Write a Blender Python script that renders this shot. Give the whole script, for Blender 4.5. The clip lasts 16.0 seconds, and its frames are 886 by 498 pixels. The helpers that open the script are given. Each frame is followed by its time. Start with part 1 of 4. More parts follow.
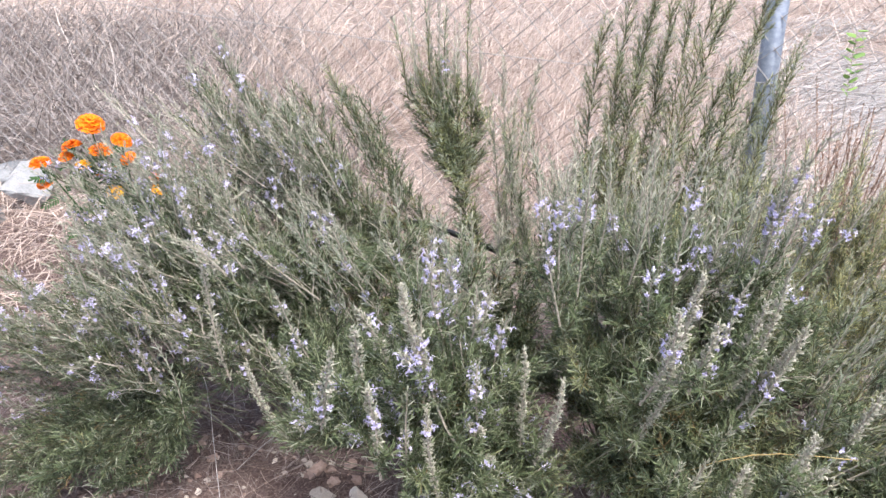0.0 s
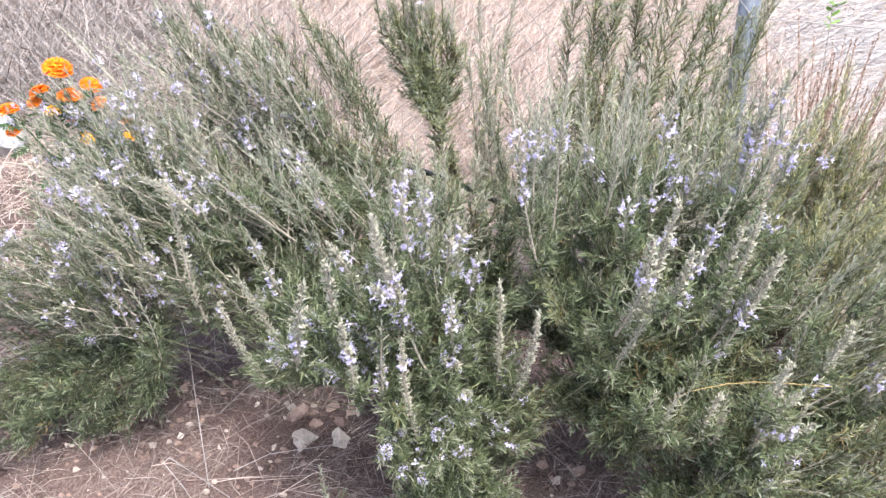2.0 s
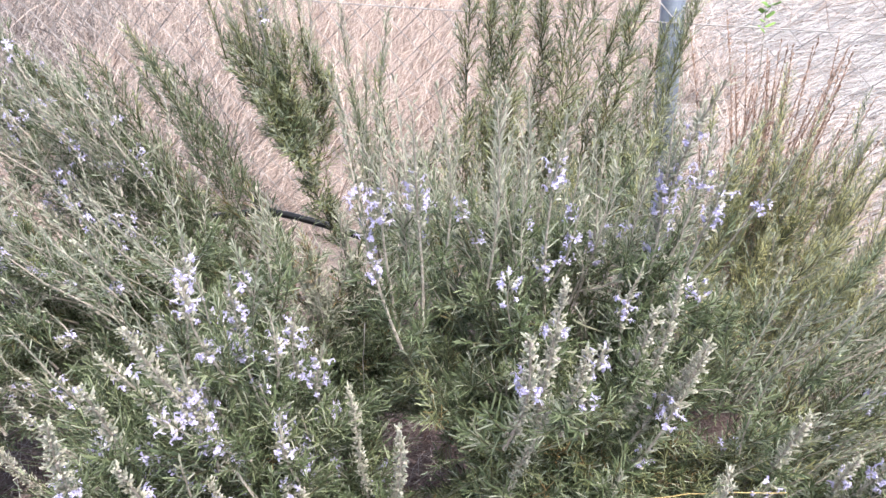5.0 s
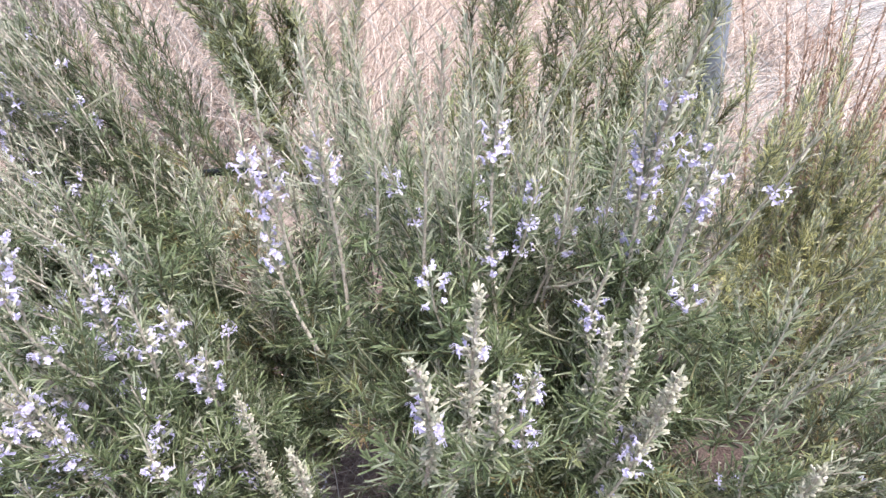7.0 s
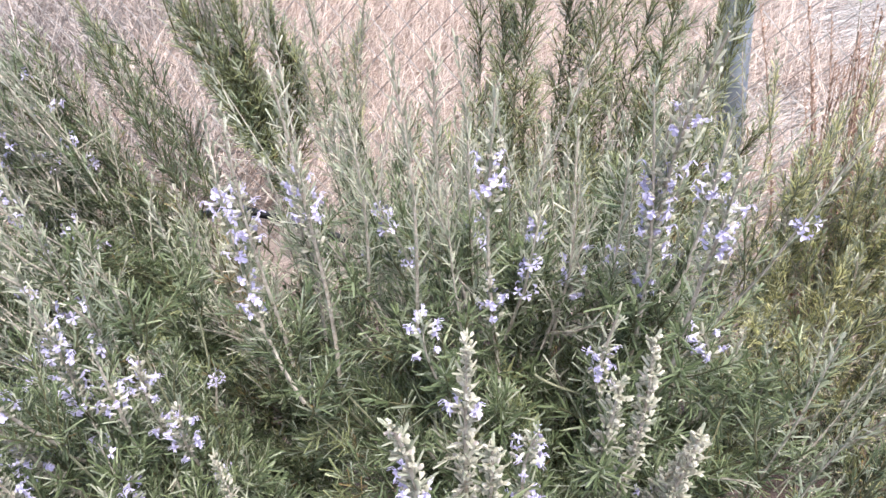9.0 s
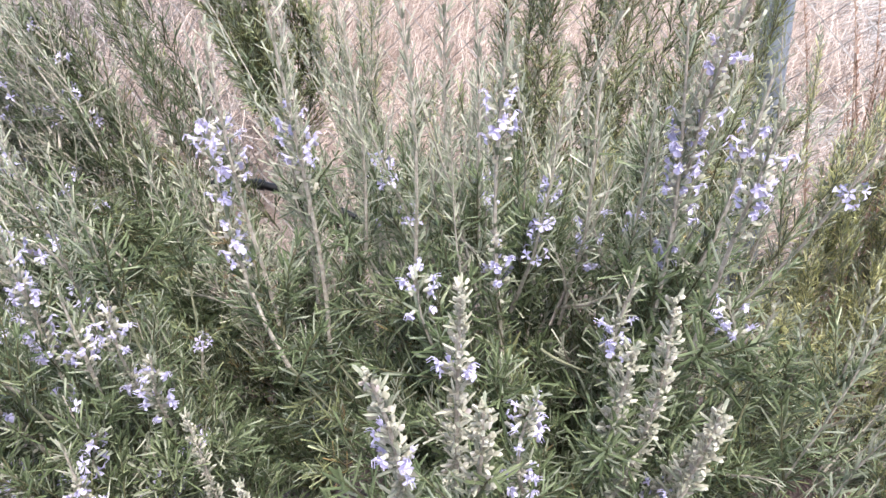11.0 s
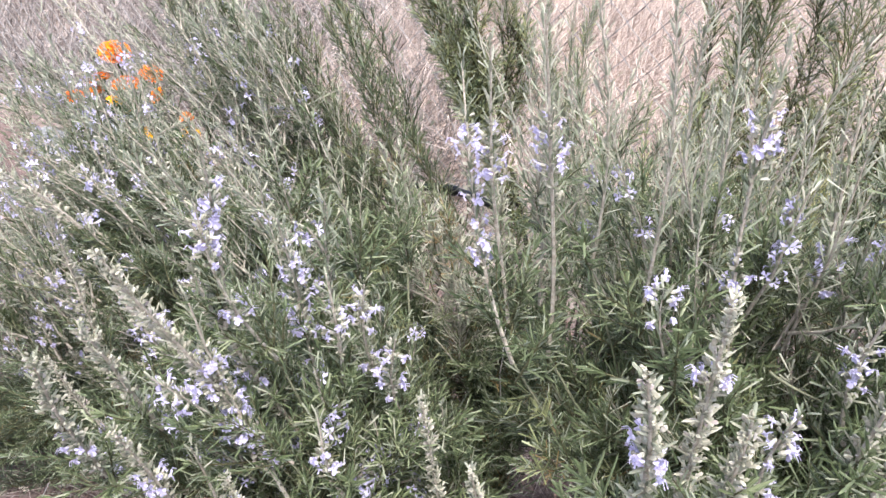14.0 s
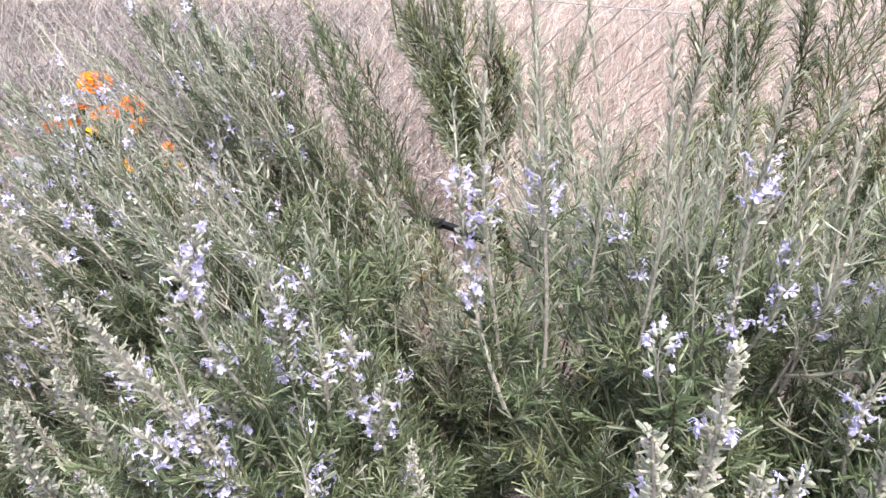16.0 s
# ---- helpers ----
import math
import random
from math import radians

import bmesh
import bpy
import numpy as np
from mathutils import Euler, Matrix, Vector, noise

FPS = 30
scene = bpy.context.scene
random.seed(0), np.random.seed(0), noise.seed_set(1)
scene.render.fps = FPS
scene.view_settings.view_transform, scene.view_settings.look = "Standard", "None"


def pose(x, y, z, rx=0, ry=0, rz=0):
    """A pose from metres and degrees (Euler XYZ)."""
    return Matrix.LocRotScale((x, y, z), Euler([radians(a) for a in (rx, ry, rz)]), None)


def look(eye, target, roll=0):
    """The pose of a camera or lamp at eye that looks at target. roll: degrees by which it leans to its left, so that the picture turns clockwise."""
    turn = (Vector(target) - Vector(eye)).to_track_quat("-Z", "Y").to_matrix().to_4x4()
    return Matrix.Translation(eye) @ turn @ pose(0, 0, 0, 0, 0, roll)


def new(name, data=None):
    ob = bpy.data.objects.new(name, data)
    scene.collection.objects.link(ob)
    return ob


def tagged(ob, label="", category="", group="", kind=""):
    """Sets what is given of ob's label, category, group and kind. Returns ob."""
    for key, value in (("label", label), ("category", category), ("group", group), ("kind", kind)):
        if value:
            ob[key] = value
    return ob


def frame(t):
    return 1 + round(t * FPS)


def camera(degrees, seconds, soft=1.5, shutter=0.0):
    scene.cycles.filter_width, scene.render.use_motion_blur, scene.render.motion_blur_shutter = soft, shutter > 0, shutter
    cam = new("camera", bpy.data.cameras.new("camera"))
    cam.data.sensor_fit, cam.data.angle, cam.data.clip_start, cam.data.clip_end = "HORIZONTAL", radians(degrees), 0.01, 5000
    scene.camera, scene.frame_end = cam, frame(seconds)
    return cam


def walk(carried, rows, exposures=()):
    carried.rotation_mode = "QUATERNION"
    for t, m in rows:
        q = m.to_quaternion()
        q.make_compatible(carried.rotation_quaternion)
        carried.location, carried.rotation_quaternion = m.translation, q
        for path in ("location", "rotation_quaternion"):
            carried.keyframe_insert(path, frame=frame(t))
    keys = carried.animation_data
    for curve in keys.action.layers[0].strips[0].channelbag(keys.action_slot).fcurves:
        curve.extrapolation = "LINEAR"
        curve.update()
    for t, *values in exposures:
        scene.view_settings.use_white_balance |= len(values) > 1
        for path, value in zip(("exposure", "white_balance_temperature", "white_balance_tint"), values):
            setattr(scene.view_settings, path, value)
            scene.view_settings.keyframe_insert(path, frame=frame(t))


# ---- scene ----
cam = camera(60.0, 16.0, soft=1.45)
PATH = [
    (0, (0.0, 0.0, 1.518), (0.0, 1.732, 0.518), 1.5),
    (0.5, (0.005, 0.001, 1.515), (0.022, 1.719, 0.491), 1.4),
    (1, (0.009, -0.001, 1.505), (0.037, 1.685, 0.429), 1.8),
    (1.5, (0.011, -0.003, 1.49), (0.031, 1.647, 0.359), 1.2),
    (2, (0.025, -0.002, 1.481), (0.058, 1.667, 0.379), 1.2),
    (2.5, (0.059, 0.0, 1.466), (0.17, 1.656, 0.349), 2.5),
    (3, (0.096, 0.028, 1.463), (0.285, 1.69, 0.368), 3.2),
    (3.5, (0.122, 0.071, 1.456), (0.365, 1.753, 0.401), 3.8),
    (4, (0.155, 0.167, 1.438), (0.409, 1.831, 0.357), 3.8),
    (4.2, (0.157, 0.195, 1.432), (0.382, 1.889, 0.394), 2.7),
    (6.3, (0.329, 0.434, 1.345), (0.32, 2.077, 0.205), 0.4),
    (6.5, (0.343, 0.443, 1.341), (0.293, 2.088, 0.205), -0.0),
    (7, (0.372, 0.481, 1.313), (0.311, 2.105, 0.147), -1.3),
    (7.5, (0.384, 0.499, 1.304), (0.29, 2.139, 0.162), -2.6),
    (8, (0.395, 0.515, 1.292), (0.311, 2.163, 0.161), -2.8),
    (8.5, (0.398, 0.525, 1.284), (0.301, 2.189, 0.179), -3.3),
    (8.7, (0.398, 0.53, 1.283), (0.283, 2.202, 0.192), -3.5),
    (10.8, (0.416, 0.566, 1.204), (0.254, 2.255, 0.145), -1.0),
    (11, (0.412, 0.567, 1.204), (0.23, 2.253, 0.143), -1.1),
    (11.5, (0.382, 0.548, 1.199), (0.062, 2.212, 0.136), -0.7),
    (12, (0.356, 0.532, 1.202), (-0.073, 2.175, 0.145), -1.3),
    (12.5, (0.344, 0.527, 1.206), (-0.128, 2.17, 0.169), -2.0),
    (13, (0.339, 0.529, 1.218), (-0.163, 2.186, 0.217), -3.4),
    (13.5, (0.334, 0.525, 1.213), (-0.173, 2.157, 0.174), -2.7),
    (14, (0.33, 0.519, 1.215), (-0.201, 2.156, 0.197), -2.5),
    (14.5, (0.324, 0.514, 1.22), (-0.238, 2.158, 0.229), -2.8),
    (15, (0.321, 0.519, 1.228), (-0.242, 2.179, 0.266), -3.0),
    (15.5, (0.315, 0.525, 1.221), (-0.224, 2.187, 0.247), -2.2),
    (16, (0.316, 0.54, 1.22), (-0.177, 2.222, 0.257), -1.9),
]
walk(cam, [(t, look(eye, target, roll)) for t, eye, target, roll in PATH], [(0.0, 1.55, 6345.0, 9.7), (2.5, 1.88, 6345.0, 9.7), (4.0, 1.78, 6345.0, 9.7), (7.5, 1.75, 6345.0, 9.7), (11.5, 1.70, 6345.0, 9.7), (16.0, 1.70, 6345.0, 9.7)])

# ---------------------------------------------------------------- light
world = bpy.data.worlds.new("sky")
scene.world = world
world.use_nodes = True
wn = world.node_tree.nodes
sky = wn.new("ShaderNodeTexSky")
sky.sky_type = "NISHITA"
sky.sun_disc = False
sky.sun_elevation = radians(67)
sky.sun_rotation = radians(150)
sky.dust_density = 4.0
wn["Background"].inputs["Strength"].default_value = 0.12
world.node_tree.links.new(sky.outputs["Color"], wn["Background"].inputs["Color"])

sun_data = bpy.data.lights.new("sun", "SUN")
sun_data.energy = 1.5
sun_data.angle = radians(16)
sun_data.color = (1.0, 0.98, 0.96)
sun = new("sun", sun_data)
sun.matrix_world = look((0.9, -0.25, 4.0), (0, 1.2, 0))


# ---------------------------------------------------------------- materials
class Nodes:
    """A short way to write node materials."""

    def __init__(self, name, rough=0.6, spec=0.3, metal=0.0):
        self.mat = bpy.data.materials.new(name)
        self.mat.use_nodes = True
        self.tree = self.mat.node_tree
        self.out = self.tree.nodes["Principled BSDF"]
        self.put(self.out, "Roughness", rough)
        self.put(self.out, "Specular IOR Level", spec)
        self.put(self.out, "Metallic", metal)

    def node(self, kind, **inputs):
        n = self.tree.nodes.new(kind)
        for key, value in inputs.items():
            self.put(n, key.replace("_", " "), value)
        return n

    def put(self, n, key, value):
        if isinstance(value, bpy.types.NodeSocket):
            self.tree.links.new(value, n.inputs[key])
        else:
            n.inputs[key].default_value = value

    def coords(self):
        return self.node("ShaderNodeNewGeometry").outputs["Position"]

    def noise(self, scale, detail=3.0, rough=0.55, vec=None):
        return self.node("ShaderNodeTexNoise", Vector=vec or self.coords(), Scale=scale, Detail=detail, Roughness=rough).outputs["Fac"]

    def island(self):
        return self.node("ShaderNodeNewGeometry").outputs["Random Per Island"]

    def each(self):
        return self.node("ShaderNodeObjectInfo").outputs["Random"]

    def ramp(self, fac, *stops):
        n = self.node("ShaderNodeValToRGB", Fac=fac)
        el = n.color_ramp.elements
        while len(el) < len(stops):
            el.new(0.5)
        for e, (pos, col) in zip(el, stops):
            e.position, e.color = pos, (*col, 1)
        return n.outputs["Color"]

    def mix(self, fac, a, b, how="MIX"):
        n = self.tree.nodes.new("ShaderNodeMix")
        n.data_type, n.blend_type = "RGBA", how
        for i, v in ((0, fac), (6, a), (7, b)):
            if isinstance(v, bpy.types.NodeSocket):
                self.tree.links.new(v, n.inputs[i])
            else:
                n.inputs[i].default_value = v if i == 0 else (*v, 1)
        return n.outputs[2]

    def math(self, op, a, b):
        n = self.tree.nodes.new("ShaderNodeMath")
        n.operation = op
        for i, v in enumerate((a, b)):
            if isinstance(v, bpy.types.NodeSocket):
                self.tree.links.new(v, n.inputs[i])
            else:
                n.inputs[i].default_value = v
        return n.outputs[0]

    def bump(self, height, strength=0.4, dist=0.002):
        n = self.node("ShaderNodeBump", Height=height, Strength=strength, Distance=dist)
        self.put(self.out, "Normal", n.outputs["Normal"])

    def color(self, c):
        self.put(self.out, "Base Color", c)
        return self.mat


def leaf_mat(name, dark, mid, pale, rough=0.5, spec=0.35, glow=0.0):
    m = Nodes(name, rough, spec)
    base = m.ramp(m.island(), (0.0, dark), (0.6, mid), (1.0, pale))
    broad = m.ramp(m.each(), (0.0, (0.72, 0.78, 0.72)), (1.0, (1.2, 1.15, 1.1)))
    c = m.mix(1.0, base, broad, "MULTIPLY")
    blot = m.noise(260.0, 2.0)
    c = m.mix(m.math("MULTIPLY", blot, 0.3), c, pale)
    m.color(c)
    if glow:
        bs = m.node("ShaderNodeBsdfTranslucent", Color=c)
        mx = m.node("ShaderNodeMixShader", Fac=glow)
        m.tree.links.new(m.out.outputs[0], mx.inputs[1])
        m.tree.links.new(bs.outputs[0], mx.inputs[2])
        m.tree.links.new(mx.outputs[0], m.tree.nodes["Material Output"].inputs["Surface"])
    return m.mat


# Older leaves, coloured darker still so that bush interiors look shaded.
LEAF_OLD_SHADED = leaf_mat("rosemary leaf", (0.016, 0.024, 0.011), (0.046, 0.064, 0.030), (0.130, 0.156, 0.092), 0.40, 0.45, 0.20)
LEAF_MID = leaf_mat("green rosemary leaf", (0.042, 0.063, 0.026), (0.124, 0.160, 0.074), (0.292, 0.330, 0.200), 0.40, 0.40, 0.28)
LEAF_YOUNG = leaf_mat("young rosemary leaf", (0.140, 0.160, 0.100), (0.295, 0.318, 0.220), (0.500, 0.510, 0.400), 0.52, 0.3, 0.35)
LEAF_GREY = leaf_mat("downy rosemary leaf", (0.260, 0.262, 0.198), (0.425, 0.422, 0.338), (0.600, 0.585, 0.495), 0.7, 0.2, 0.3)
LEAF_UNDER = leaf_mat("rosemary leaf underside", (0.230, 0.253, 0.184), (0.317, 0.336, 0.258), (0.432, 0.442, 0.354), 0.7, 0.2, 0.2)
LEAF_GOLD = leaf_mat("yellow-green rosemary leaf", (0.270, 0.285, 0.115), (0.450, 0.445, 0.215), (0.620, 0.590, 0.360), 0.5, 0.35, 0.38)
LEAF_OLIVE = leaf_mat("olive rosemary leaf", (0.112, 0.126, 0.050), (0.262, 0.280, 0.132), (0.440, 0.450, 0.252), 0.45, 0.4, 0.28)
LEAF_DRY = leaf_mat("withered rosemary leaf", (0.10, 0.065, 0.035), (0.19, 0.125, 0.065), (0.34, 0.25, 0.12), 0.7, 0.2)


def stem_mat(name, a, b):
    m = Nodes(name, 0.75, 0.2)
    n = m.noise(180.0, 4.0, 0.65)
    m.bump(n, 0.6, 0.0015)
    return m.color(m.ramp(n, (0.3, a), (0.7, b)))


STEM = stem_mat("pale rosemary stem", (0.27, 0.23, 0.185), (0.57, 0.515, 0.44))
TWIG = stem_mat("olive rosemary twig", (0.060, 0.060, 0.030), (0.160, 0.150, 0.085))
SHOOT = stem_mat("grey-green rosemary shoot", (0.105, 0.108, 0.066), (0.245, 0.245, 0.165))
BARK = stem_mat("brown rosemary bark", (0.045, 0.038, 0.030), (0.15, 0.125, 0.098))

m = Nodes("lilac rosemary petal", 0.55, 0.25)
PETAL = m.color(m.mix(1.0, m.ramp(m.island(), (0.0, (0.47, 0.43, 0.61)), (0.4, (0.57, 0.53, 0.71)), (1.0, (0.69, 0.65, 0.80))),
                      m.ramp(m.noise(700.0, 2.0), (0.35, (0.82, 0.80, 0.92)), (0.6, (1, 1, 1))), "MULTIPLY"))
m = Nodes("rosemary calyx", 0.7, 0.2)
CALYX = m.color(m.ramp(m.island(), (0.0, (0.25, 0.24, 0.175)), (0.5, (0.40, 0.38, 0.30)), (0.85, (0.50, 0.475, 0.39)), (1.0, (0.40, 0.34, 0.32))))

m = Nodes("soil", 0.95, 0.1)
n1, n2, n3 = m.noise(2.2, 5.0, 0.6), m.noise(28.0, 6.0, 0.7), m.noise(190.0, 4.0, 0.7)
c = m.ramp(n1, (0.3, (0.095, 0.055, 0.049)), (0.7, (0.195, 0.128, 0.113)))
c = m.mix(m.math("MULTIPLY", n2, 0.75), c, m.ramp(n2, (0.35, (0.055, 0.031, 0.028)), (0.65, (0.29, 0.212, 0.190))))
c = m.mix(0.4, c, m.ramp(n3, (0.4, (0.055, 0.035, 0.031)), (0.62, (0.36, 0.285, 0.255))))
m.bump(m.math("ADD", n2, m.math("MULTIPLY", n3, 0.5)), 0.9, 0.012)
sep = m.node("ShaderNodeSeparateXYZ", Vector=m.coords())
past = m.math("ADD", m.math("MULTIPLY", sep.outputs["X"], 0.330), m.math("MULTIPLY", sep.outputs["Y"], 0.944))
past = m.math("ADD", m.math("SUBTRACT", past, 2.15), m.math("MULTIPLY", m.math("SUBTRACT", n2, 0.5), 0.5))
cover = m.node("ShaderNodeMath", Value=m.math("MULTIPLY", past, 4.0))
cover.use_clamp = True
litter = m.ramp(m.math("ADD", m.math("MULTIPLY", n3, 0.6), m.math("MULTIPLY", n2, 0.4)), (0.35, (0.13, 0.095, 0.078)), (0.6, (0.46, 0.38, 0.33)))
SOIL = m.color(m.mix(m.math("MULTIPLY", cover.outputs[0], 0.85), c, litter))


def straw_mat(name, a, b, c3):
    m = Nodes(name, 0.65, 0.25)
    c = m.ramp(m.island(), (0.0, a), (0.5, b), (1.0, c3))
    c = m.mix(0.4, c, m.ramp(m.noise(9.0, 3.0), (0.35, a), (0.65, c3)))
    return m.color(c)


STRAW = straw_mat("dry straw", (0.237, 0.166, 0.135), (0.475, 0.370, 0.314), (0.779, 0.665, 0.584))
STRAW_PALE = straw_mat("bleached straw", (0.233, 0.214, 0.206), (0.428, 0.400, 0.386), (0.651, 0.623, 0.605))
STRAW_GREY = straw_mat("weathered grass", (0.085, 0.068, 0.062), (0.22, 0.18, 0.165), (0.58, 0.51, 0.47))
GOLDEN = straw_mat("golden straw", (0.36, 0.25, 0.10), (0.48, 0.35, 0.15), (0.58, 0.45, 0.22))
RUST = straw_mat("rust-brown stalk", (0.20, 0.112, 0.078), (0.36, 0.228, 0.170), (0.55, 0.415, 0.330))

m = Nodes("galvanised steel", 0.5, 0.5, 0.55)
n = m.noise(70.0, 3.0)
GALV = m.color(m.ramp(n, (0.35, (0.25, 0.28, 0.34)), (0.65, (0.36, 0.39, 0.45))))
m = Nodes("old fence wire", 0.6, 0.3, 0.0)
WIRE = m.color(m.ramp(m.noise(40.0), (0.35, (0.24, 0.22, 0.21)), (0.65, (0.46, 0.43, 0.41))))
m = Nodes("black polyethylene", 0.38, 0.5)
PIPE = m.color(m.ramp(m.noise(60.0), (0.35, (0.014, 0.014, 0.016)), (0.7, (0.035, 0.034, 0.036))))


def stone_mat(name, a, b):
    m = Nodes(name, 0.9, 0.15)
    c1, c2 = m.noise(14.0, 5.0, 0.65), m.noise(110.0, 5.0, 0.7)
    c = m.mix(0.45, m.ramp(c1, (0.3, a), (0.7, b)), m.ramp(c2, (0.35, a), (0.65, b)))
    c = m.mix(1.0, c, m.ramp(m.each(), (0.0, (0.75, 0.72, 0.70)), (1.0, (1.1, 1.08, 1.05))), "MULTIPLY")
    m.bump(m.math("ADD", c1, c2), 0.7, 0.006)
    return m.color(c)


STONE = stone_mat("pinkish limestone", (0.27, 0.180, 0.150), (0.58, 0.445, 0.385))
STONE_PALE = stone_mat("pale limestone", (0.56, 0.48, 0.42), (0.86, 0.79, 0.71))
STONE_GREY = stone_mat("grey stone", (0.24, 0.25, 0.26), (0.44, 0.45, 0.465))
m = Nodes("orange marigold petal", 0.55, 0.25)
ORANGE = m.color(m.ramp(m.island(), (0.0, (0.74, 0.115, 0.003)), (0.5, (0.88, 0.20, 0.004)), (1.0, (0.93, 0.31, 0.008))))
m = Nodes("yellow marigold petal", 0.55, 0.25)
AMBER = m.color(m.ramp(m.island(), (0.0, (0.88, 0.33, 0.008)), (0.5, (0.95, 0.47, 0.015)), (1.0, (0.97, 0.60, 0.03))))
GREEN = leaf_mat("marigold leaf", (0.028, 0.070, 0.024), (0.055, 0.120, 0.042), (0.105, 0.190, 0.075), 0.5, 0.35, 0.2)
BRIGHT = leaf_mat("fresh green leaf", (0.13, 0.25, 0.06), (0.24, 0.40, 0.11), (0.38, 0.52, 0.20), 0.5, 0.3, 0.3)


# ---------------------------------------------------------------- mesh tools
rng = np.random.default_rng(7)


def unit(v):
    v = np.asarray(v, float)
    return v / (np.linalg.norm(v) + 1e-12)


def basis(d):
    """Two directions square to d."""
    d = unit(d)
    a = np.cross(d, (0, 0, 1) if abs(d[2]) < 0.9 else (1, 0, 0))
    a = unit(a)
    return a, np.cross(d, a)


class Shape:
    """Gathers vertices, faces and material numbers of one mesh."""

    def __init__(self, *mats):
        self.v, self.f, self.m, self.mats = [], [], [], list(mats)

    def add(self, verts, faces, mat=0):
        n = len(self.v)
        self.v.extend(tuple(p) for p in verts)
        self.f.extend(tuple(n + i for i in f) for f in faces)
        self.m.extend([mat] * len(faces))

    def tube(self, pts, radii, mat=0, sides=5, cap=True):
        pts = [np.asarray(p, float) for p in pts]
        n, rings = len(self.v), len(pts)
        for i, p in enumerate(pts):
            d = unit(pts[min(i + 1, rings - 1)] - pts[max(i - 1, 0)])
            a, b = basis(d)
            for k in range(sides):
                w = 2 * math.pi * k / sides
                self.v.append(tuple(p + radii[i] * (math.cos(w) * a + math.sin(w) * b)))
        fs = [(n + i * sides + k, n + i * sides + (k + 1) % sides, n + (i + 1) * sides + (k + 1) % sides, n + (i + 1) * sides + k)
              for i in range(rings - 1) for k in range(sides)]
        if cap:
            fs.append(tuple(n + (rings - 1) * sides + k for k in range(sides)))
            fs.append(tuple(n + k for k in reversed(range(sides))))
        self.f.extend(fs)
        self.m.extend([mat] * len(fs))

    def leaf(self, base, d, up, length, width, top, under, fold=True, curl=0.1):
        """A needle-like leaf, folded along its middle; under is kept for leaves with a second colour."""
        if under != top and rng.random() < 0.15:
            top = under
        d = unit(d)
        w = unit(np.cross(d, up))
        nrm = np.cross(w, d)
        b = np.asarray(base, float)
        if fold is None:
            end = b + length * d + nrm * curl * length
            self.add([b - w * width * 0.45, b + w * width * 0.45, end + w * width * 0.8, end - w * width * 0.8], [(0, 1, 2, 3)], top)
        elif fold:
            p1, p2 = b + 0.15 * length * d, b + 0.84 * length * d + nrm * curl * length * 0.55
            tip = b + length * d + nrm * curl * length
            self.add([b, p1 - w * width, p1 + nrm * width * 0.5, p1 + w * width, p2 - w * width * 0.85, p2 + nrm * width * 0.5, p2 + w * width * 0.85, tip],
                     [(0, 2, 1), (0, 3, 2), (1, 2, 5, 4), (2, 3, 6, 5), (4, 5, 7), (5, 6, 7)], top)
        else:
            p1, p2 = b + 0.22 * length * d, b + 0.8 * length * d + nrm * curl * length * 0.55
            tip = b + length * d + nrm * curl * length
            self.add([b, p1 - w * width, p1 + w * width, p2 - w * width * 0.85, p2 + w * width * 0.85, tip], [(0, 2, 1), (1, 2, 4, 3), (3, 4, 5)], top)

    def bud(self, q, tip, r, mat, light=False):
        d = np.asarray(tip) - np.asarray(q)
        a, b = basis(d)
        m = np.asarray(q) + 0.55 * d
        if light:
            self.add([q, m + r * a, m - r * 0.5 * a + r * b, m - r * 0.5 * a - r * b, tip], [(0, 2, 1), (0, 3, 2), (0, 1, 3), (4, 1, 2), (4, 2, 3), (4, 3, 1)], mat)
            return
        lo, hi = m - 0.28 * d, m + 0.24 * d
        ring = [c + k * r * (math.cos(w) * a + math.sin(w) * b) for c, k in ((lo, 0.85), (hi, 1.0)) for w in (0.0, 2.09, 4.19)]
        self.add([q] + ring + [tip], [(0, 2, 1), (0, 3, 2), (0, 1, 3), (1, 2, 5, 4), (2, 3, 6, 5), (3, 1, 4, 6), (7, 4, 5), (7, 5, 6), (7, 6, 4)], mat)

    def mesh(self, name, smooth=False):
        me = bpy.data.meshes.new(name)
        me.from_pydata(self.v, [], self.f)
        for mat in self.mats:
            me.materials.append(mat)
        me.polygons.foreach_set("material_index", self.m)
        if smooth:
            me.polygons.foreach_set("use_smooth", [True] * len(self.f))
        me.update()
        return me


def thing(name, at, label, category, group=""):
    ob = new(name)
    ob.empty_display_size = 0.05
    ob.location = at
    return tagged(ob, label, category, group)


def part(name, me, parent, local=None, label="", kind=""):
    """One mesh object under a thing or a part; local: its pose in the parent's space."""
    ob = new(name, me)
    ob.parent = parent
    if local is not None:
        ob.matrix_basis = local
    return tagged(ob, label, kind=kind)


def frame_to(start, tip, spin, scale):
    """A pose that lays a mesh standing on +z along the line from start to tip."""
    q = Vector(np.asarray(tip, float) - np.asarray(start, float)).to_track_quat("Z", "Y").to_matrix().to_4x4()
    return Matrix.Translation(Vector(start)) @ q @ Matrix.Rotation(spin, 4, "Z") @ Matrix.Scale(scale, 4)


# ---------------------------------------------------------------- ground
def height(x, y):
    return 0.018 * noise.noise(Vector((x * 2.1, y * 2.1, 0.3))) + 0.010 * noise.noise(Vector((x * 7.0, y * 7.0, 4.0))) + 0.004 * noise.noise(Vector((x * 25.0, y * 25.0, 8.0)))


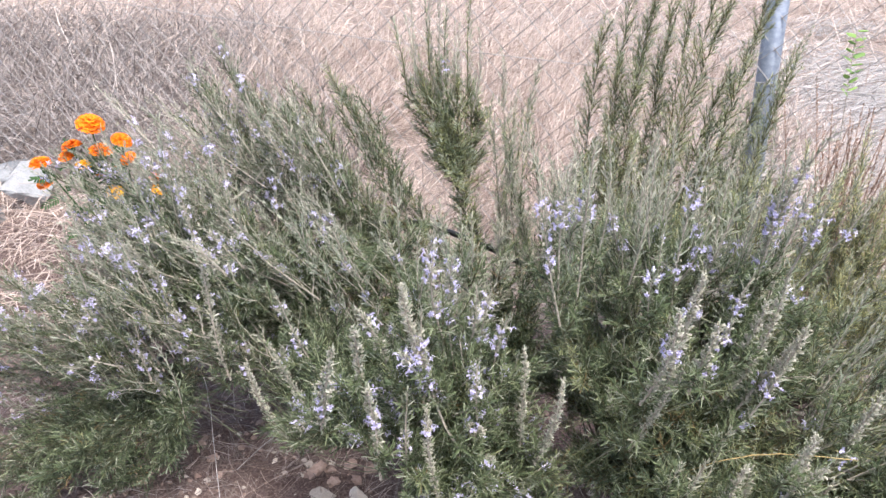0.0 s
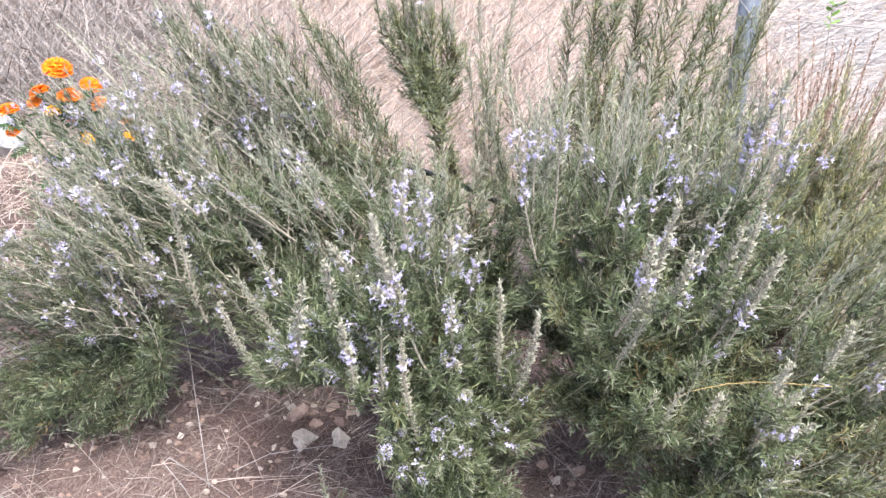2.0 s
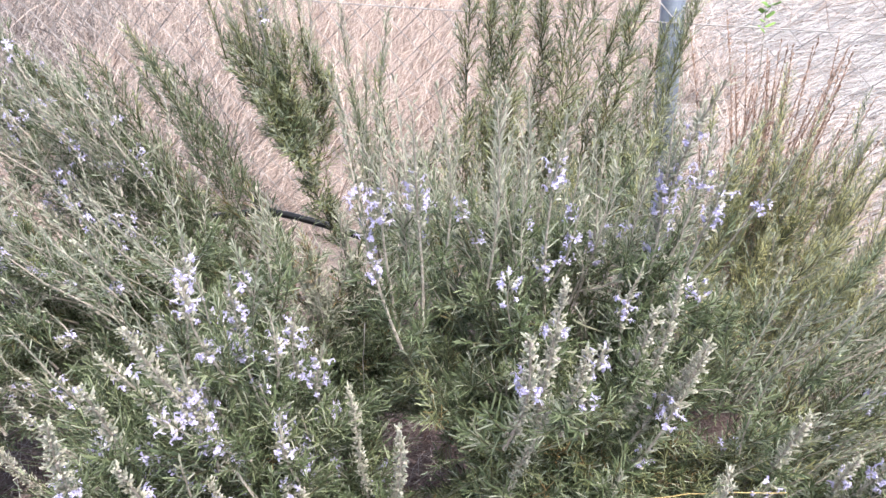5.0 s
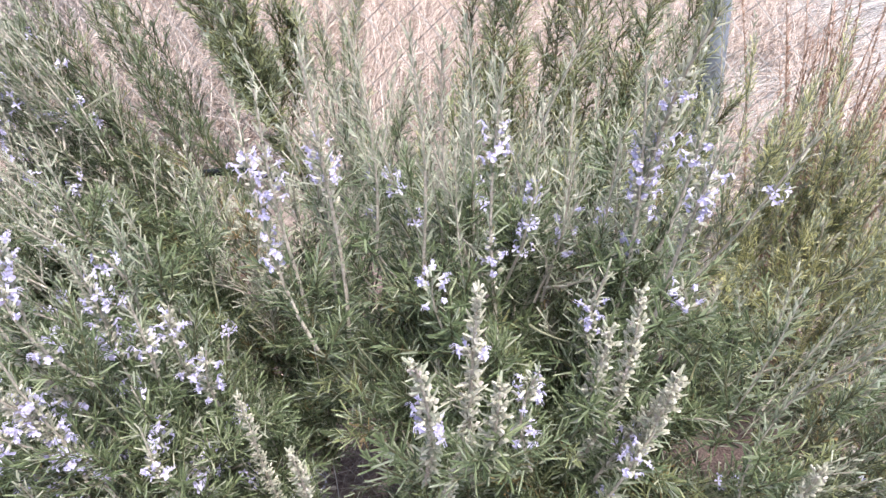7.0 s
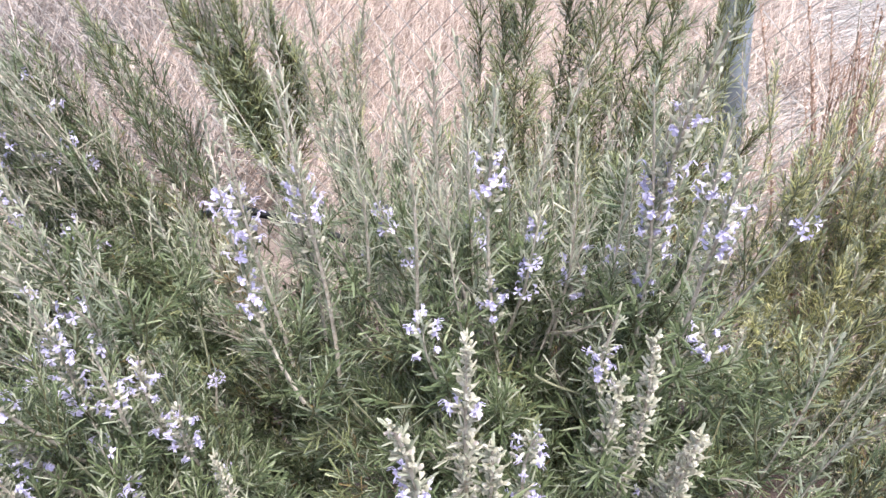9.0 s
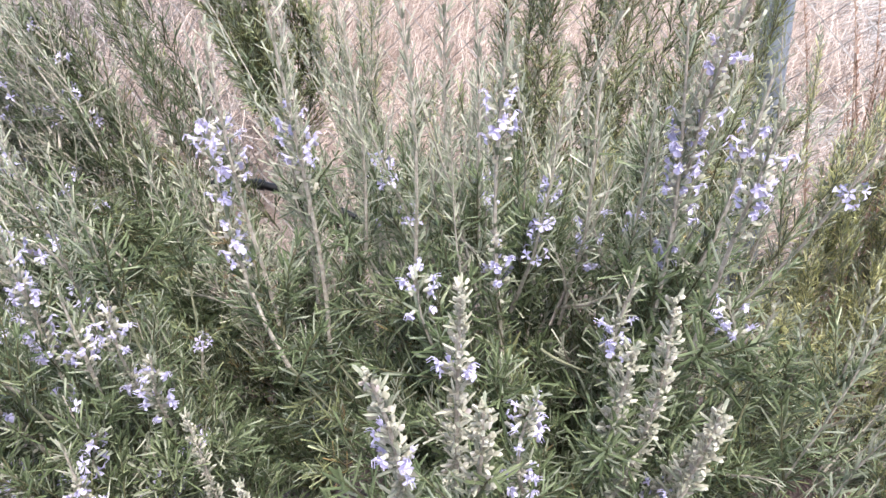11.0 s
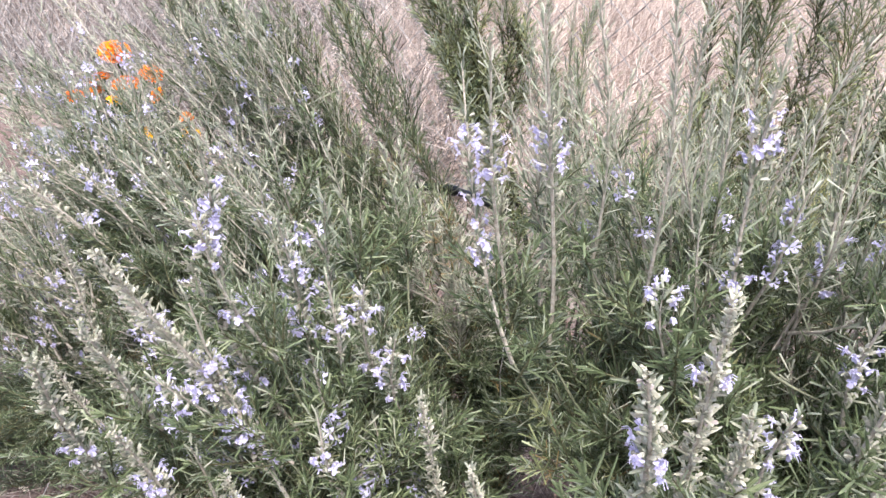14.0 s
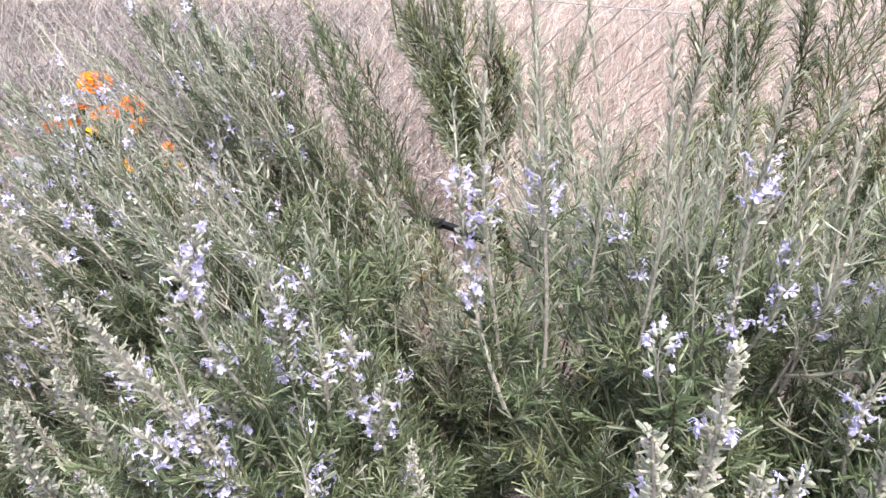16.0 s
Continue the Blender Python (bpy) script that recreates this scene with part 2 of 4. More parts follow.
def ground():
    fine_x, fine_y = np.arange(-2.4, 2.41, 0.04), np.arange(0.2, 3.4, 0.04)
    far = np.array([0.3, 0.8, 1.6, 3, 6, 12, 25, 60, 150, 400])
    xs = np.concatenate([-2.4 - far[::-1], fine_x, 2.4 + far])
    ys = np.concatenate([0.2 - far[::-1], fine_y, 3.4 + far])
    s = Shape(SOIL)
    s.v = [(x, y, height(x, y) if abs(x) < 3 and 0 < y < 4 else 0.0) for y in ys for x in xs]
    w = len(xs)
    s.f = [(j * w + i, j * w + i + 1, (j + 1) * w + i + 1, (j + 1) * w + i) for j in range(len(ys) - 1) for i in range(w - 1)]
    s.m = [0] * len(s.f)
    tagged(new("ground", s.mesh("ground", True)), "reddish-brown stony soil with dry litter", "ground", kind="structure")


ground()

FENCE_POST = np.array((0.90, 2.12, 0.0))
FENCE_WAY = unit((-0.944, 0.330, 0.0))
FENCE_OUT = np.array((0.330, 0.944, 0.0))


def behind_fence(x, y):
    return (x - FENCE_POST[0]) * FENCE_OUT[0] + (y - FENCE_POST[1]) * FENCE_OUT[1]


def blades(name, mat, count, where, length, lean, way, label, width=0.0014, rise=0.0):
    """Dry grass: thin bent ribbons, each a strip of three faces."""
    s = Shape(mat)
    made = 0
    while made < count:
        x, y = where()
        if x is None:
            continue
        made += 1
        ln = rng.uniform(*length)
        az = rng.normal(*way)
        tilt = np.clip(rng.normal(*lean), 0.02, 1.55)
        d = np.array((math.cos(az) * math.sin(tilt), math.sin(az) * math.sin(tilt), math.cos(tilt)))
        a = unit(np.cross(d, rng.normal(size=3)))
        side = a * width * rng.uniform(0.6, 1.5)
        b = np.array((x, y, rng.uniform(0, rise) if rise else 0.0))
        sag = np.array((rng.normal() * 0.12, rng.normal() * 0.12, -0.10 * abs(rng.normal()) * math.sin(tilt))) * ln
        p1 = b + d * ln * 0.55 + np.array((0, 0, 0.05 * ln))
        p2 = b + d * ln + sag
        p2[2] = max(p2[2], 0.004)
        s.add([b - side, b + side, p1 - side * 0.9, p1 + side * 0.9, p2], [(0, 1, 3, 2), (2, 3, 4)])
    tagged(new(name, s.mesh(name)), label, "dry grass", kind="stuff")


def spot(x0, x1, y0, y1, keep):
    def pick():
        x, y = rng.uniform(x0, x1), rng.uniform(y0, y1)
        return (x, y) if keep(x, y) else (None, None)
    return pick


def density(x, y):
    return noise.noise(Vector((x * 1.3, y * 1.3, 2.0)))


blades("weathered_grass", STRAW_GREY, 14000, spot(-4.5, 0.2, 2.2, 5.5, lambda x, y: behind_fence(x, y) > 0.05 and density(x, y) > -0.35 and x < 0.0 - 0.30 * (y - 2)),
       (0.10, 0.42), (1.0, 0.40), (0.0, 3.0), "tangled weathered grey-brown grass behind the fence", 0.0018, 0.16)
blades("dry_straw", STRAW, 22000, spot(-2.4, 1.8, 2.0, 5.2, lambda x, y: behind_fence(x, y) > 0.08 and x > -1.3 and density(x + 9, y) > -0.4),
       (0.14, 0.55), (0.95, 0.40), (0.4, 1.1), "long tan dry straw leaning in a field", 0.0012, 0.10)
blades("far_straw", STRAW, 12000, spot(-7, 5, 4.5, 11, lambda x, y: True),
       (0.25, 0.7), (1.1, 0.35), (0.6, 1.5), "tan dry straw in a distant field", 0.0022, 0.12)
blades("bleached_straw", STRAW_PALE, 30000, spot(0.2, 6.0, 1.2, 7.0, lambda x, y: behind_fence(x, y) > 0.08 and x > 0.35 + 0.16 * (y - 2) and density(x * 0.8, y * 0.8) > 0.35 * (x - 4.6) and density(x + 5, y) > 0.5 * (y - 6.0)),
       (0.12, 0.42), (1.46, 0.09), (0.2, 0.35), "flattened bleached straw lying in one direction", 0.0013, 0.07)
blades("straw_litter", STRAW, 1500, spot(-1.9, -0.7, 2.0, 3.0, lambda x, y: behind_fence(x, y) < 0.1),
       (0.08, 0.3), (1.3, 0.25), (0.0, 3.0), "pale straw litter beside the marigolds", 0.0016, 0.03)
blades("soil_litter", STRAW, 300, spot(-0.95, 0.6, 0.95, 1.75, lambda x, y: True),
       (0.05, 0.26), (1.46, 0.10), (0.0, 3.0), "thin dry stalks and twigs lying on the soil", 0.0006, 0.02)
LITTER = straw_mat("dead grass litter", (0.10, 0.075, 0.068), (0.27, 0.21, 0.19), (0.56, 0.48, 0.44))
blades("grass_litter", LITTER, 5500, spot(-1.3, 0.62, 0.85, 1.75, lambda x, y: density(x * 3, y * 3) > -0.25),
       (0.03, 0.15), (1.40, 0.14), (0.0, 3.0), "fine dead grass littering reddish soil", 0.0006, 0.012)
blades("dead_stalks", STRAW, 30, spot(-0.75, 0.4, 1.0, 1.45, lambda x, y: True),
       (0.16, 0.36), (1.15, 0.25), (0.6, 1.5), "bent dead grass stalks standing on the soil", 0.0008)


# ---------------------------------------------------------------- fence
def fence():
    f = thing("chain_link_fence", FENCE_POST, "old chain-link wire fence with a galvanised post", "fence")
    s = Shape(GALV)
    s.tube([(0.075, 0, -0.3), (0.02, 0, 0.6), (-0.06, 0, 1.55)], [0.029] * 3, 0, 20)
    part("post", s.mesh("post", True), f, label="round galvanised steel post")
    cell, top = 0.0425, 1.25
    links = []
    for phase in (0, 1):
        s = Shape(WIRE)
        pts = [FENCE_WAY * (cell * 1.04 * ((k + phase) % 2)) + FENCE_OUT * (0.002 * (1 if k % 2 else -1)) + np.array((0, 0, 0.03 + k * cell)) for k in range(int(top / cell))]
        s.tube(pts, [0.0018] * len(pts), 0, 3, False)
        links.append(s.mesh("wire"))
    for i in range(-44, 92):
        part("wire", links[i % 2], f, Matrix.Translation(Vector(FENCE_WAY * (cell * i) - FENCE_OUT * 0.03)))
    s = Shape(WIRE)
    pts = [FENCE_WAY * u + np.array((0, 0, 0.87 - 0.012 * math.sin(u * 1.7))) - FENCE_OUT * 0.034 for u in np.linspace(-1.7, 3.8, 40)]
    s.tube(pts, [0.0016] * 40, 0, 4, False)
    part("tension_wire", s.mesh("tension_wire"), f, label="thin straight tension wire")


fence()


# ---------------------------------------------------------------- rosemary
def flower_mesh(seed):
    """A two-lipped lilac flower with its calyx and two arched stamens; it opens along +z."""
    g = np.random.default_rng(seed)
    s = Shape(PETAL, CALYX)

    def petal(az, out, length, width, bend, z0=0.0045):
        d = np.array((math.cos(az), math.sin(az), 0))
        w = np.array((-d[1], d[0], 0))
        rows = []
        for u, k in ((0.0, 0.35), (0.45, 0.75), (0.8, 1.0), (1.0, 0.6)):
            p = np.array((0, 0, z0)) + d * length * u * out + np.array((0, 0, 1)) * length * (u * (1 - out) - bend * u * u)
            cup = np.array((0, 0, 0.0007)) * k
            rows += [p - w * width * k + cup, p - cup, p + w * width * k + cup]
        s.add(rows, [(3 * i + j, 3 * i + j + 1, 3 * i + j + 4, 3 * i + j + 3) for i in range(3) for j in range(2)], 0)

    petal(-1.57 + g.normal() * 0.1, 0.85, 0.0080, 0.0030, 0.40)
    petal(-1.57 - 1.15, 0.75, 0.0062, 0.0015, 0.25)
    petal(-1.57 + 1.15, 0.75, 0.0062, 0.0015, 0.25)
    petal(1.57 - 0.4, 0.40, 0.0066, 0.0017, -0.1)
    petal(1.57 + 0.4, 0.40, 0.0066, 0.0017, -0.1)
    for sx in (-1, 1):
        pts = [(0, 0.0005, 0.004), (sx * 0.0006, 0.003, 0.008), (sx * 0.001, 0.003, 0.011), (sx * 0.001, -0.001, 0.0125)]
        s.tube(pts, [0.00028] * 4, 0, 3, False)
    s.tube([(0, 0, -0.002), (0, 0, 0.0), (0, 0, 0.0025)], [0.0007, 0.0016, 0.0018], 1, 6, False)
    s.tube([(0, 0, 0.0015), (0, 0, 0.0055)], [0.0010, 0.0018], 0, 6, False)
    return s.mesh("flower")


FLOWERS = [flower_mesh(k) for k in range(4)]
KINDS = {  # node spacing, leaf length, half width, leaf angle at the foot and at the tip, leaves a node, leaf materials low to high, stem radius
    "green": (0.0092, 0.0235, 0.00098, 1.22, 0.72, 5, (LEAF_OLD_SHADED, LEAF_MID, LEAF_MID), 0.0011),
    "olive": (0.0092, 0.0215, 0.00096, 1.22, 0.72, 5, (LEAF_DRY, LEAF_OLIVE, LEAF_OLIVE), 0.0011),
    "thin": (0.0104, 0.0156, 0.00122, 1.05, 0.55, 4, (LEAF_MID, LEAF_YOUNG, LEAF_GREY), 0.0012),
    "grey": (0.0096, 0.0158, 0.00112, 1.15, 0.70, 7, (LEAF_YOUNG, LEAF_GREY, LEAF_GREY), 0.0025),
    "tall": (0.0120, 0.0200, 0.00106, 1.00, 0.55, 6, (LEAF_YOUNG, LEAF_GREY, LEAF_GREY), 0.0021),
    "flower": (0.0105, 0.0165, 0.00108, 1.05, 0.60, 5, (LEAF_MID, LEAF_YOUNG, LEAF_GREY), 0.0023),
    "gold": (0.0085, 0.0180, 0.00100, 1.05, 0.60, 5, (LEAF_GOLD, LEAF_GOLD, LEAF_YOUNG), 0.0009),
    "tan": (0.0085, 0.0150, 0.00128, 1.05, 0.60, 7, (LEAF_YOUNG, LEAF_GREY, LEAF_GREY), 0.0024),
    "brush": (0.0080, 0.0245, 0.00110, 1.20, 0.75, 5, (LEAF_OLIVE, LEAF_OLIVE, LEAF_YOUNG), 0.0013),
    # older leaves whose dark colour also paints shade low inside the bushes
    "old": (0.0092, 0.0230, 0.00098, 1.22, 0.72, 4, (LEAF_OLD_SHADED, LEAF_OLD_SHADED, LEAF_MID), 0.0011),
    "dry": (0.0100, 0.0175, 0.00100, 1.20, 0.70, 3, (LEAF_DRY, LEAF_DRY, LEAF_OLIVE), 0.0014),
}
LENGTHS = (0.06, 0.10, 0.15, 0.21, 0.30)
BLOOM = {"flower": 0.95, "grey": 0.6, "thin": 0.04}


def small_flower(s, p, d, g):
    """A lilac flower of four petals for the joined foliage."""
    a, b = basis(d)
    for k in range(4):
        w = k * 1.571 + g.normal() * 0.25
        out = math.cos(w) * a + math.sin(w) * b
        side = np.cross(d, out)
        ln, half = g.uniform(0.0050, 0.0075), g.uniform(0.0012, 0.0020)
        mid, end = p + d * 0.003 + out * ln * 0.6, p + d * 0.001 + out * ln
        s.add([p, mid - side * half, mid + side * half, end], [(0, 1, 3, 2)], 6)


def sprig_shape(kind, length, seed, fine, bulk=False):
    """A shoot along +z: opposite pairs of blunt needles, each with a tuft of smaller ones in its axil, and flowers at a few neighbouring nodes."""
    g = np.random.default_rng(seed)
    gap, leaf, half, wide, narrow, per, mats, rad = KINDS[kind]
    if bulk:
        gap, half, per = gap * 1.04, half * 1.02, min(per, 5)
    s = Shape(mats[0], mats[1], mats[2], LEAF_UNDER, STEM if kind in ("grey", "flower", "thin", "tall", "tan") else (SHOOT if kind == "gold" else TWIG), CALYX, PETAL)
    bend = g.normal(size=2) * 0.06 * length
    wob = g.uniform(0, 6.28, 2)

    def axis(u):
        k = u * (1 - u)
        return np.array((k * (bend[0] * 2 + 0.03 * length * math.sin(wob[0] + 5 * u)), k * (bend[1] * 2 + 0.03 * length * math.sin(wob[1] + 4 * u)), u * length))

    rings = 3 if bulk else 7
    s.tube([axis(u) for u in np.linspace(0, 0.985, rings)], [rad * (1 - 0.65 * u) for u in np.linspace(0, 1, rings)], 4, 3 if bulk else 5, not bulk)
    sites, nodes = [], max(3, int(length / gap))
    zones = [(z, z + g.uniform(0.016, 0.036) / length) for z in g.uniform(0.25, 0.8, (1 if bulk or kind != "flower" else 1 + int(length / 0.14)))] if g.random() < BLOOM.get(kind, 0.0) else []
    for i in range(1, nodes + 1):
        u = i / nodes
        p = axis(u)
        d = unit(axis(min(u + 0.05, 1.02)) - axis(u - 0.05))
        a, b = basis(d)
        spin = (i % 2) * math.pi / 2 + g.normal() * 0.22
        size = leaf * (0.80 + 0.25 * math.sin(math.pi * min(u * 1.15, 1)) if u < 0.8 else 0.95 - 1.6 * (u - 0.8))
        for k in range(2 if kind == "grey" and g.random() < 0.28 else per):
            axil = k >= 2
            az = spin + (k % 2) * math.pi + (g.normal() * 0.55 if axil else g.normal() * 0.16)
            th = (wide + (narrow - wide) * u) * (g.uniform(0.45, 0.85) if axil else 1.0) + g.normal() * 0.13
            out = math.cos(az) * a + math.sin(az) * b
            way = math.cos(th) * d + math.sin(th) * out
            ln = size * (g.uniform(0.45, 0.8) if axil else g.uniform(0.85, 1.15))
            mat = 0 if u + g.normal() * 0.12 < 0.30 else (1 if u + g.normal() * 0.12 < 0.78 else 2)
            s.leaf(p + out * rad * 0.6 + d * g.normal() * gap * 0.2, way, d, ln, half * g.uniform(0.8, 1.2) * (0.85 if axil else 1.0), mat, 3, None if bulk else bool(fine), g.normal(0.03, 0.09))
        if (kind == "grey" and u > 0.12) or (kind == "flower" and not bulk and any(lo - 0.08 <= u <= hi + 0.04 for lo, hi in zones)):
            reach = (0.55 if u > 0.9 else 1.0) * g.uniform(0.75, 1.15)
            for k in range(2 if bulk else 3):
                az = spin + 0.8 + k * (math.pi if bulk else 2.1) + g.normal() * 0.35
                out = math.cos(az) * a + math.sin(az) * b
                way = unit(out + g.uniform(0.5, 1.1) * d)
                knob = p + way * g.uniform(0.0045, 0.0075) * reach
                for _ in range(1 if bulk else (3 if kind == "grey" else 2)):
                    q = knob + g.normal(size=3) * 0.0016
                    s.bud(q - way * 0.002, q + unit(way + g.normal(size=3) * 0.4) * g.uniform(0.0036, 0.0056) * reach, g.uniform(0.0011, 0.0018), 5, bulk)
        if any(lo <= u <= hi for lo, hi in zones):
            for k in range(g.integers(2, 5)):
                az = spin + k * 1.6 + g.normal() * 0.4
                out = math.cos(az) * a + math.sin(az) * b
                at, way = p + out * g.uniform(0.004, 0.008) + d * g.normal() * 0.004, unit(out + 0.5 * d + g.normal(size=3) * 0.25)
                if bulk:
                    small_flower(s, at, way, g)
                else:
                    sites.append((at, way))
    return s, sites


SPRIGS = {}
for kind in KINDS:
    for ln in LENGTHS:
        for v in range(3):
            for fine in (True, False):
                s, sites = sprig_shape(kind, ln, 31 * v + int(ln * 100) + 7 * len(SPRIGS), fine)
                SPRIGS[kind, ln, v, fine] = (s.mesh("sprig"), sites)
COARSE = {}
SHORT = (0.035, 0.055, 0.08, 0.115, 0.16, 0.22, 0.30)
for kind in KINDS:
    for ln in SHORT:
        for v in range(4):
            s, sites = sprig_shape(kind, ln, 500 + v + 10 * len(COARSE), False, True)
            COARSE[kind, ln, v] = (np.array(s.v), np.array([i for f in s.f for i in f]), np.array([len(f) for f in s.f]), np.array(s.m), s.mats)


def lay_sprig(bush, kind, start, tip, bloom=1.0, fine=True):
    """A sprig of the bush from start to tip (world), with its flowers."""
    start, tip = np.asarray(start, float), np.asarray(tip, float)
    span = float(np.linalg.norm(tip - start))
    ln = min(LENGTHS, key=lambda l: abs(l - span))
    me, sites = SPRIGS[kind, ln, int(rng.integers(3)), fine]
    base = np.array(bush.location)
    ob = part("sprig", me, bush, frame_to(start - base, tip - base, rng.uniform(0, 6.28), span / ln))
    for p, d in sites:
        if rng.random() < bloom:
            k = rng.uniform(0.80, 1.15) * ln / span
            part("flower", FLOWERS[int(rng.integers(4))], ob, frame_to(p, p + d, rng.normal() * 0.5, k))


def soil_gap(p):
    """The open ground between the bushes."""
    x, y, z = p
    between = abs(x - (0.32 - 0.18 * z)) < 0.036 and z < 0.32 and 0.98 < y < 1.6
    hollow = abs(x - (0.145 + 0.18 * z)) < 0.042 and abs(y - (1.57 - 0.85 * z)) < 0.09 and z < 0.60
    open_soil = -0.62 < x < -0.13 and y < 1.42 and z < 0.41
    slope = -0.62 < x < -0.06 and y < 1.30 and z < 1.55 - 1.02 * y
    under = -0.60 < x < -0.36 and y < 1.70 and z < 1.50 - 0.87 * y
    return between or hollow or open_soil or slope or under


class Bush:
    def __init__(self, at, label, seed, fine=False):
        self.fine = fine
        self.ob = thing("rosemary_bush", at, label, "shrub", "rosemary bushes")
        self.at, self.g = np.array(at, float), np.random.default_rng(seed)
        self.count, self.rest = 0, {}

    def branch(self, end, r0=0.006, r1=0.002, arch=0.25, start=None, sides=6):
        a = self.at if start is None else np.asarray(start, float)
        end = np.asarray(end, float)
        mid = a + (end - a) * 0.45
        mid[2] += arch * np.linalg.norm(end[:2] - a[:2])
        mid += self.g.normal(size=3) * 0.02
        line = [(1 - u) ** 2 * a + 2 * u * (1 - u) * mid + u * u * end for u in np.linspace(0, 1, 8)]
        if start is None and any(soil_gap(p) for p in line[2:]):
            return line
        s = Shape(BARK if r0 > 0.003 else SHOOT)
        s.tube([p - self.at for p in line], [r0 + (r1 - r0) * u for u in np.linspace(0, 1, 8)], 0, sides)
        part("branch", s.mesh("branch", True), self.ob)
        return line

    def sprig(self, kind, start, tip, bloom=1.0, keep=True):
        if self.count < 300 and keep:
            self.count += 1
            lay_sprig(self.ob, kind, start, tip, bloom, self.fine)
            return
        span = float(np.linalg.norm(np.asarray(tip) - np.asarray(start)))
        ln = min(SHORT, key=lambda l: abs(l - span))
        v, loops, sizes, ms, mats = COARSE[kind, ln, int(self.g.integers(4))]
        r = np.array(frame_to(np.asarray(start) - self.at, np.asarray(tip) - self.at, self.g.uniform(0, 6.28), span / ln))
        rows = self.rest.setdefault(kind, [[], [], [], [], 0])
        for store, value in zip(rows, (v @ r[:3, :3].T + r[:3, 3], loops + rows[4], sizes, ms)):
            store.append(value)
        rows[4] += len(v)

    def plume(self, a, b, count, kinds, span=(0.04, 0.08), splay=0.85, up=0.25, bow=0.05, keep=False, bloom=0.5, foot=0.0, stem=True, shut=None):
        """A long limb from a to b, feathered all round with short shoots that point forward along it; stem: it is joined to the bush's foot."""
        g, a, b = self.g, np.asarray(a, float), np.asarray(b, float)
        names, odds = list(kinds), np.array(list(kinds.values()), float)
        if stem:
            self.branch(a, 0.0031, 0.0015, 0.12, sides=4)
        line = self.branch(b, 0.0012, 0.0005, -bow, start=a, sides=4)
        for k in range(count):
            w = foot + (1 - foot) * (k + g.uniform(0, 1)) / count
            i = min(int(w * 7), 6)
            p = line[i] + (line[i + 1] - line[i]) * (w * 7 - i)
            t = unit(line[i + 1] - line[i])
            e1, e2 = basis(t)
            az, th = g.uniform(0, 6.28), splay * (1 - 0.5 * w) + g.normal() * 0.15
            way = unit(math.cos(th) * t + math.sin(th) * (math.cos(az) * e1 + math.sin(az) * e2) + np.array((0, 0, up)))
            q = p + way * g.uniform(*span) * (1.0 - 0.35 * w)
            if q[2] < 0.015 or (shut and (shut(p) or shut(q))):
                continue
            self.sprig(names[g.choice(len(names), p=odds / odds.sum())], p, q, bloom, keep)
        end = unit(line[-1] - line[-2])
        self.sprig(names[g.choice(len(names), p=odds / odds.sum())], line[-2], line[-1] + end * g.uniform(0.03, 0.06), bloom, keep)

    def fan(self, number, foot0, foot1, tip0, tip1, count, kinds, loose=0.03, **rest):
        """Limbs side by side: their feet lie along one line, their tips along another, unevenly."""
        foot0, foot1, tip0, tip1 = (np.asarray(v, float) for v in (foot0, foot1, tip0, tip1))
        for k in range(number):
            w = (k + self.g.uniform(0.1, 0.9)) / number
            a = foot0 + (foot1 - foot0) * w + self.g.normal(size=3) * loose
            b = tip0 + (tip1 - tip0) * w + self.g.normal(size=3) * loose * 1.2
            a[2] = max(a[2], 0.05)
            b = a + (b - a) * self.g.uniform(0.82, 1.04)
            self.plume(a, b, count, kinds, **rest)

    def shoots(self, number, foot0, foot1, tip0, tip1, kinds, loose=0.025, sides=2, keep=False, bloom=0.6):
        """Single long shoots side by side, with a few short twigs near the foot of each."""
        g = self.g
        foot0, foot1, tip0, tip1 = (np.asarray(v, float) for v in (foot0, foot1, tip0, tip1))
        names, odds = list(kinds), np.array(list(kinds.values()), float)
        for k in range(number):
            w = (k + g.uniform(0, 1)) / number
            a = foot0 + (foot1 - foot0) * w + g.normal(size=3) * loose
            b = tip0 + (tip1 - tip0) * w + g.normal(size=3) * loose * 1.4
            b = a + (b - a) * g.uniform(0.62, 1.05)
            kind = names[g.choice(len(names), p=odds / odds.sum())]
            self.sprig(kind, a, b, bloom, keep)
            for _ in range(sides):
                p = a + (b - a) * g.uniform(0.0, 0.45)
                self.sprig(kind if g.random() < 0.5 else "green", p, p + unit(unit(b - a) + g.normal(size=3) * 0.55) * g.uniform(0.05, 0.10), bloom, False)

    def dome(self, center, radii, number, per, kinds, span=(0.06, 0.11), up=0.4, keep=False, bloom=0.5, lean=(0, 0, 0), shut=None, low=0.04):
        """A cushion of leafy twigs: short limbs that leave an inner point for the upper, front surface of an ellipsoid."""
        g, c, radii = self.g, np.asarray(center, float), np.asarray(radii, float)
        for _ in range(number):
            d = unit(g.normal(size=3))
            d[2] = abs(d[2]) * 1.1 - 0.30
            if d[1] > 0.3:
                d[1] = -d[1]
            d = unit(unit(d) + np.asarray(lean))
            b = c + radii * d * g.uniform(0.72, 1.0)
            a = c + radii * d * g.uniform(0.15, 0.4) - np.array((0, 0, 0.05))
            if b[2] < low or (shut and shut(b)):
                continue
            a[2] = max(a[2], 0.03)
            self.plume(a, b, per, kinds, span, 0.9, up, 0.0, keep, bloom, 0.15, g.random() < 0.4, shut)

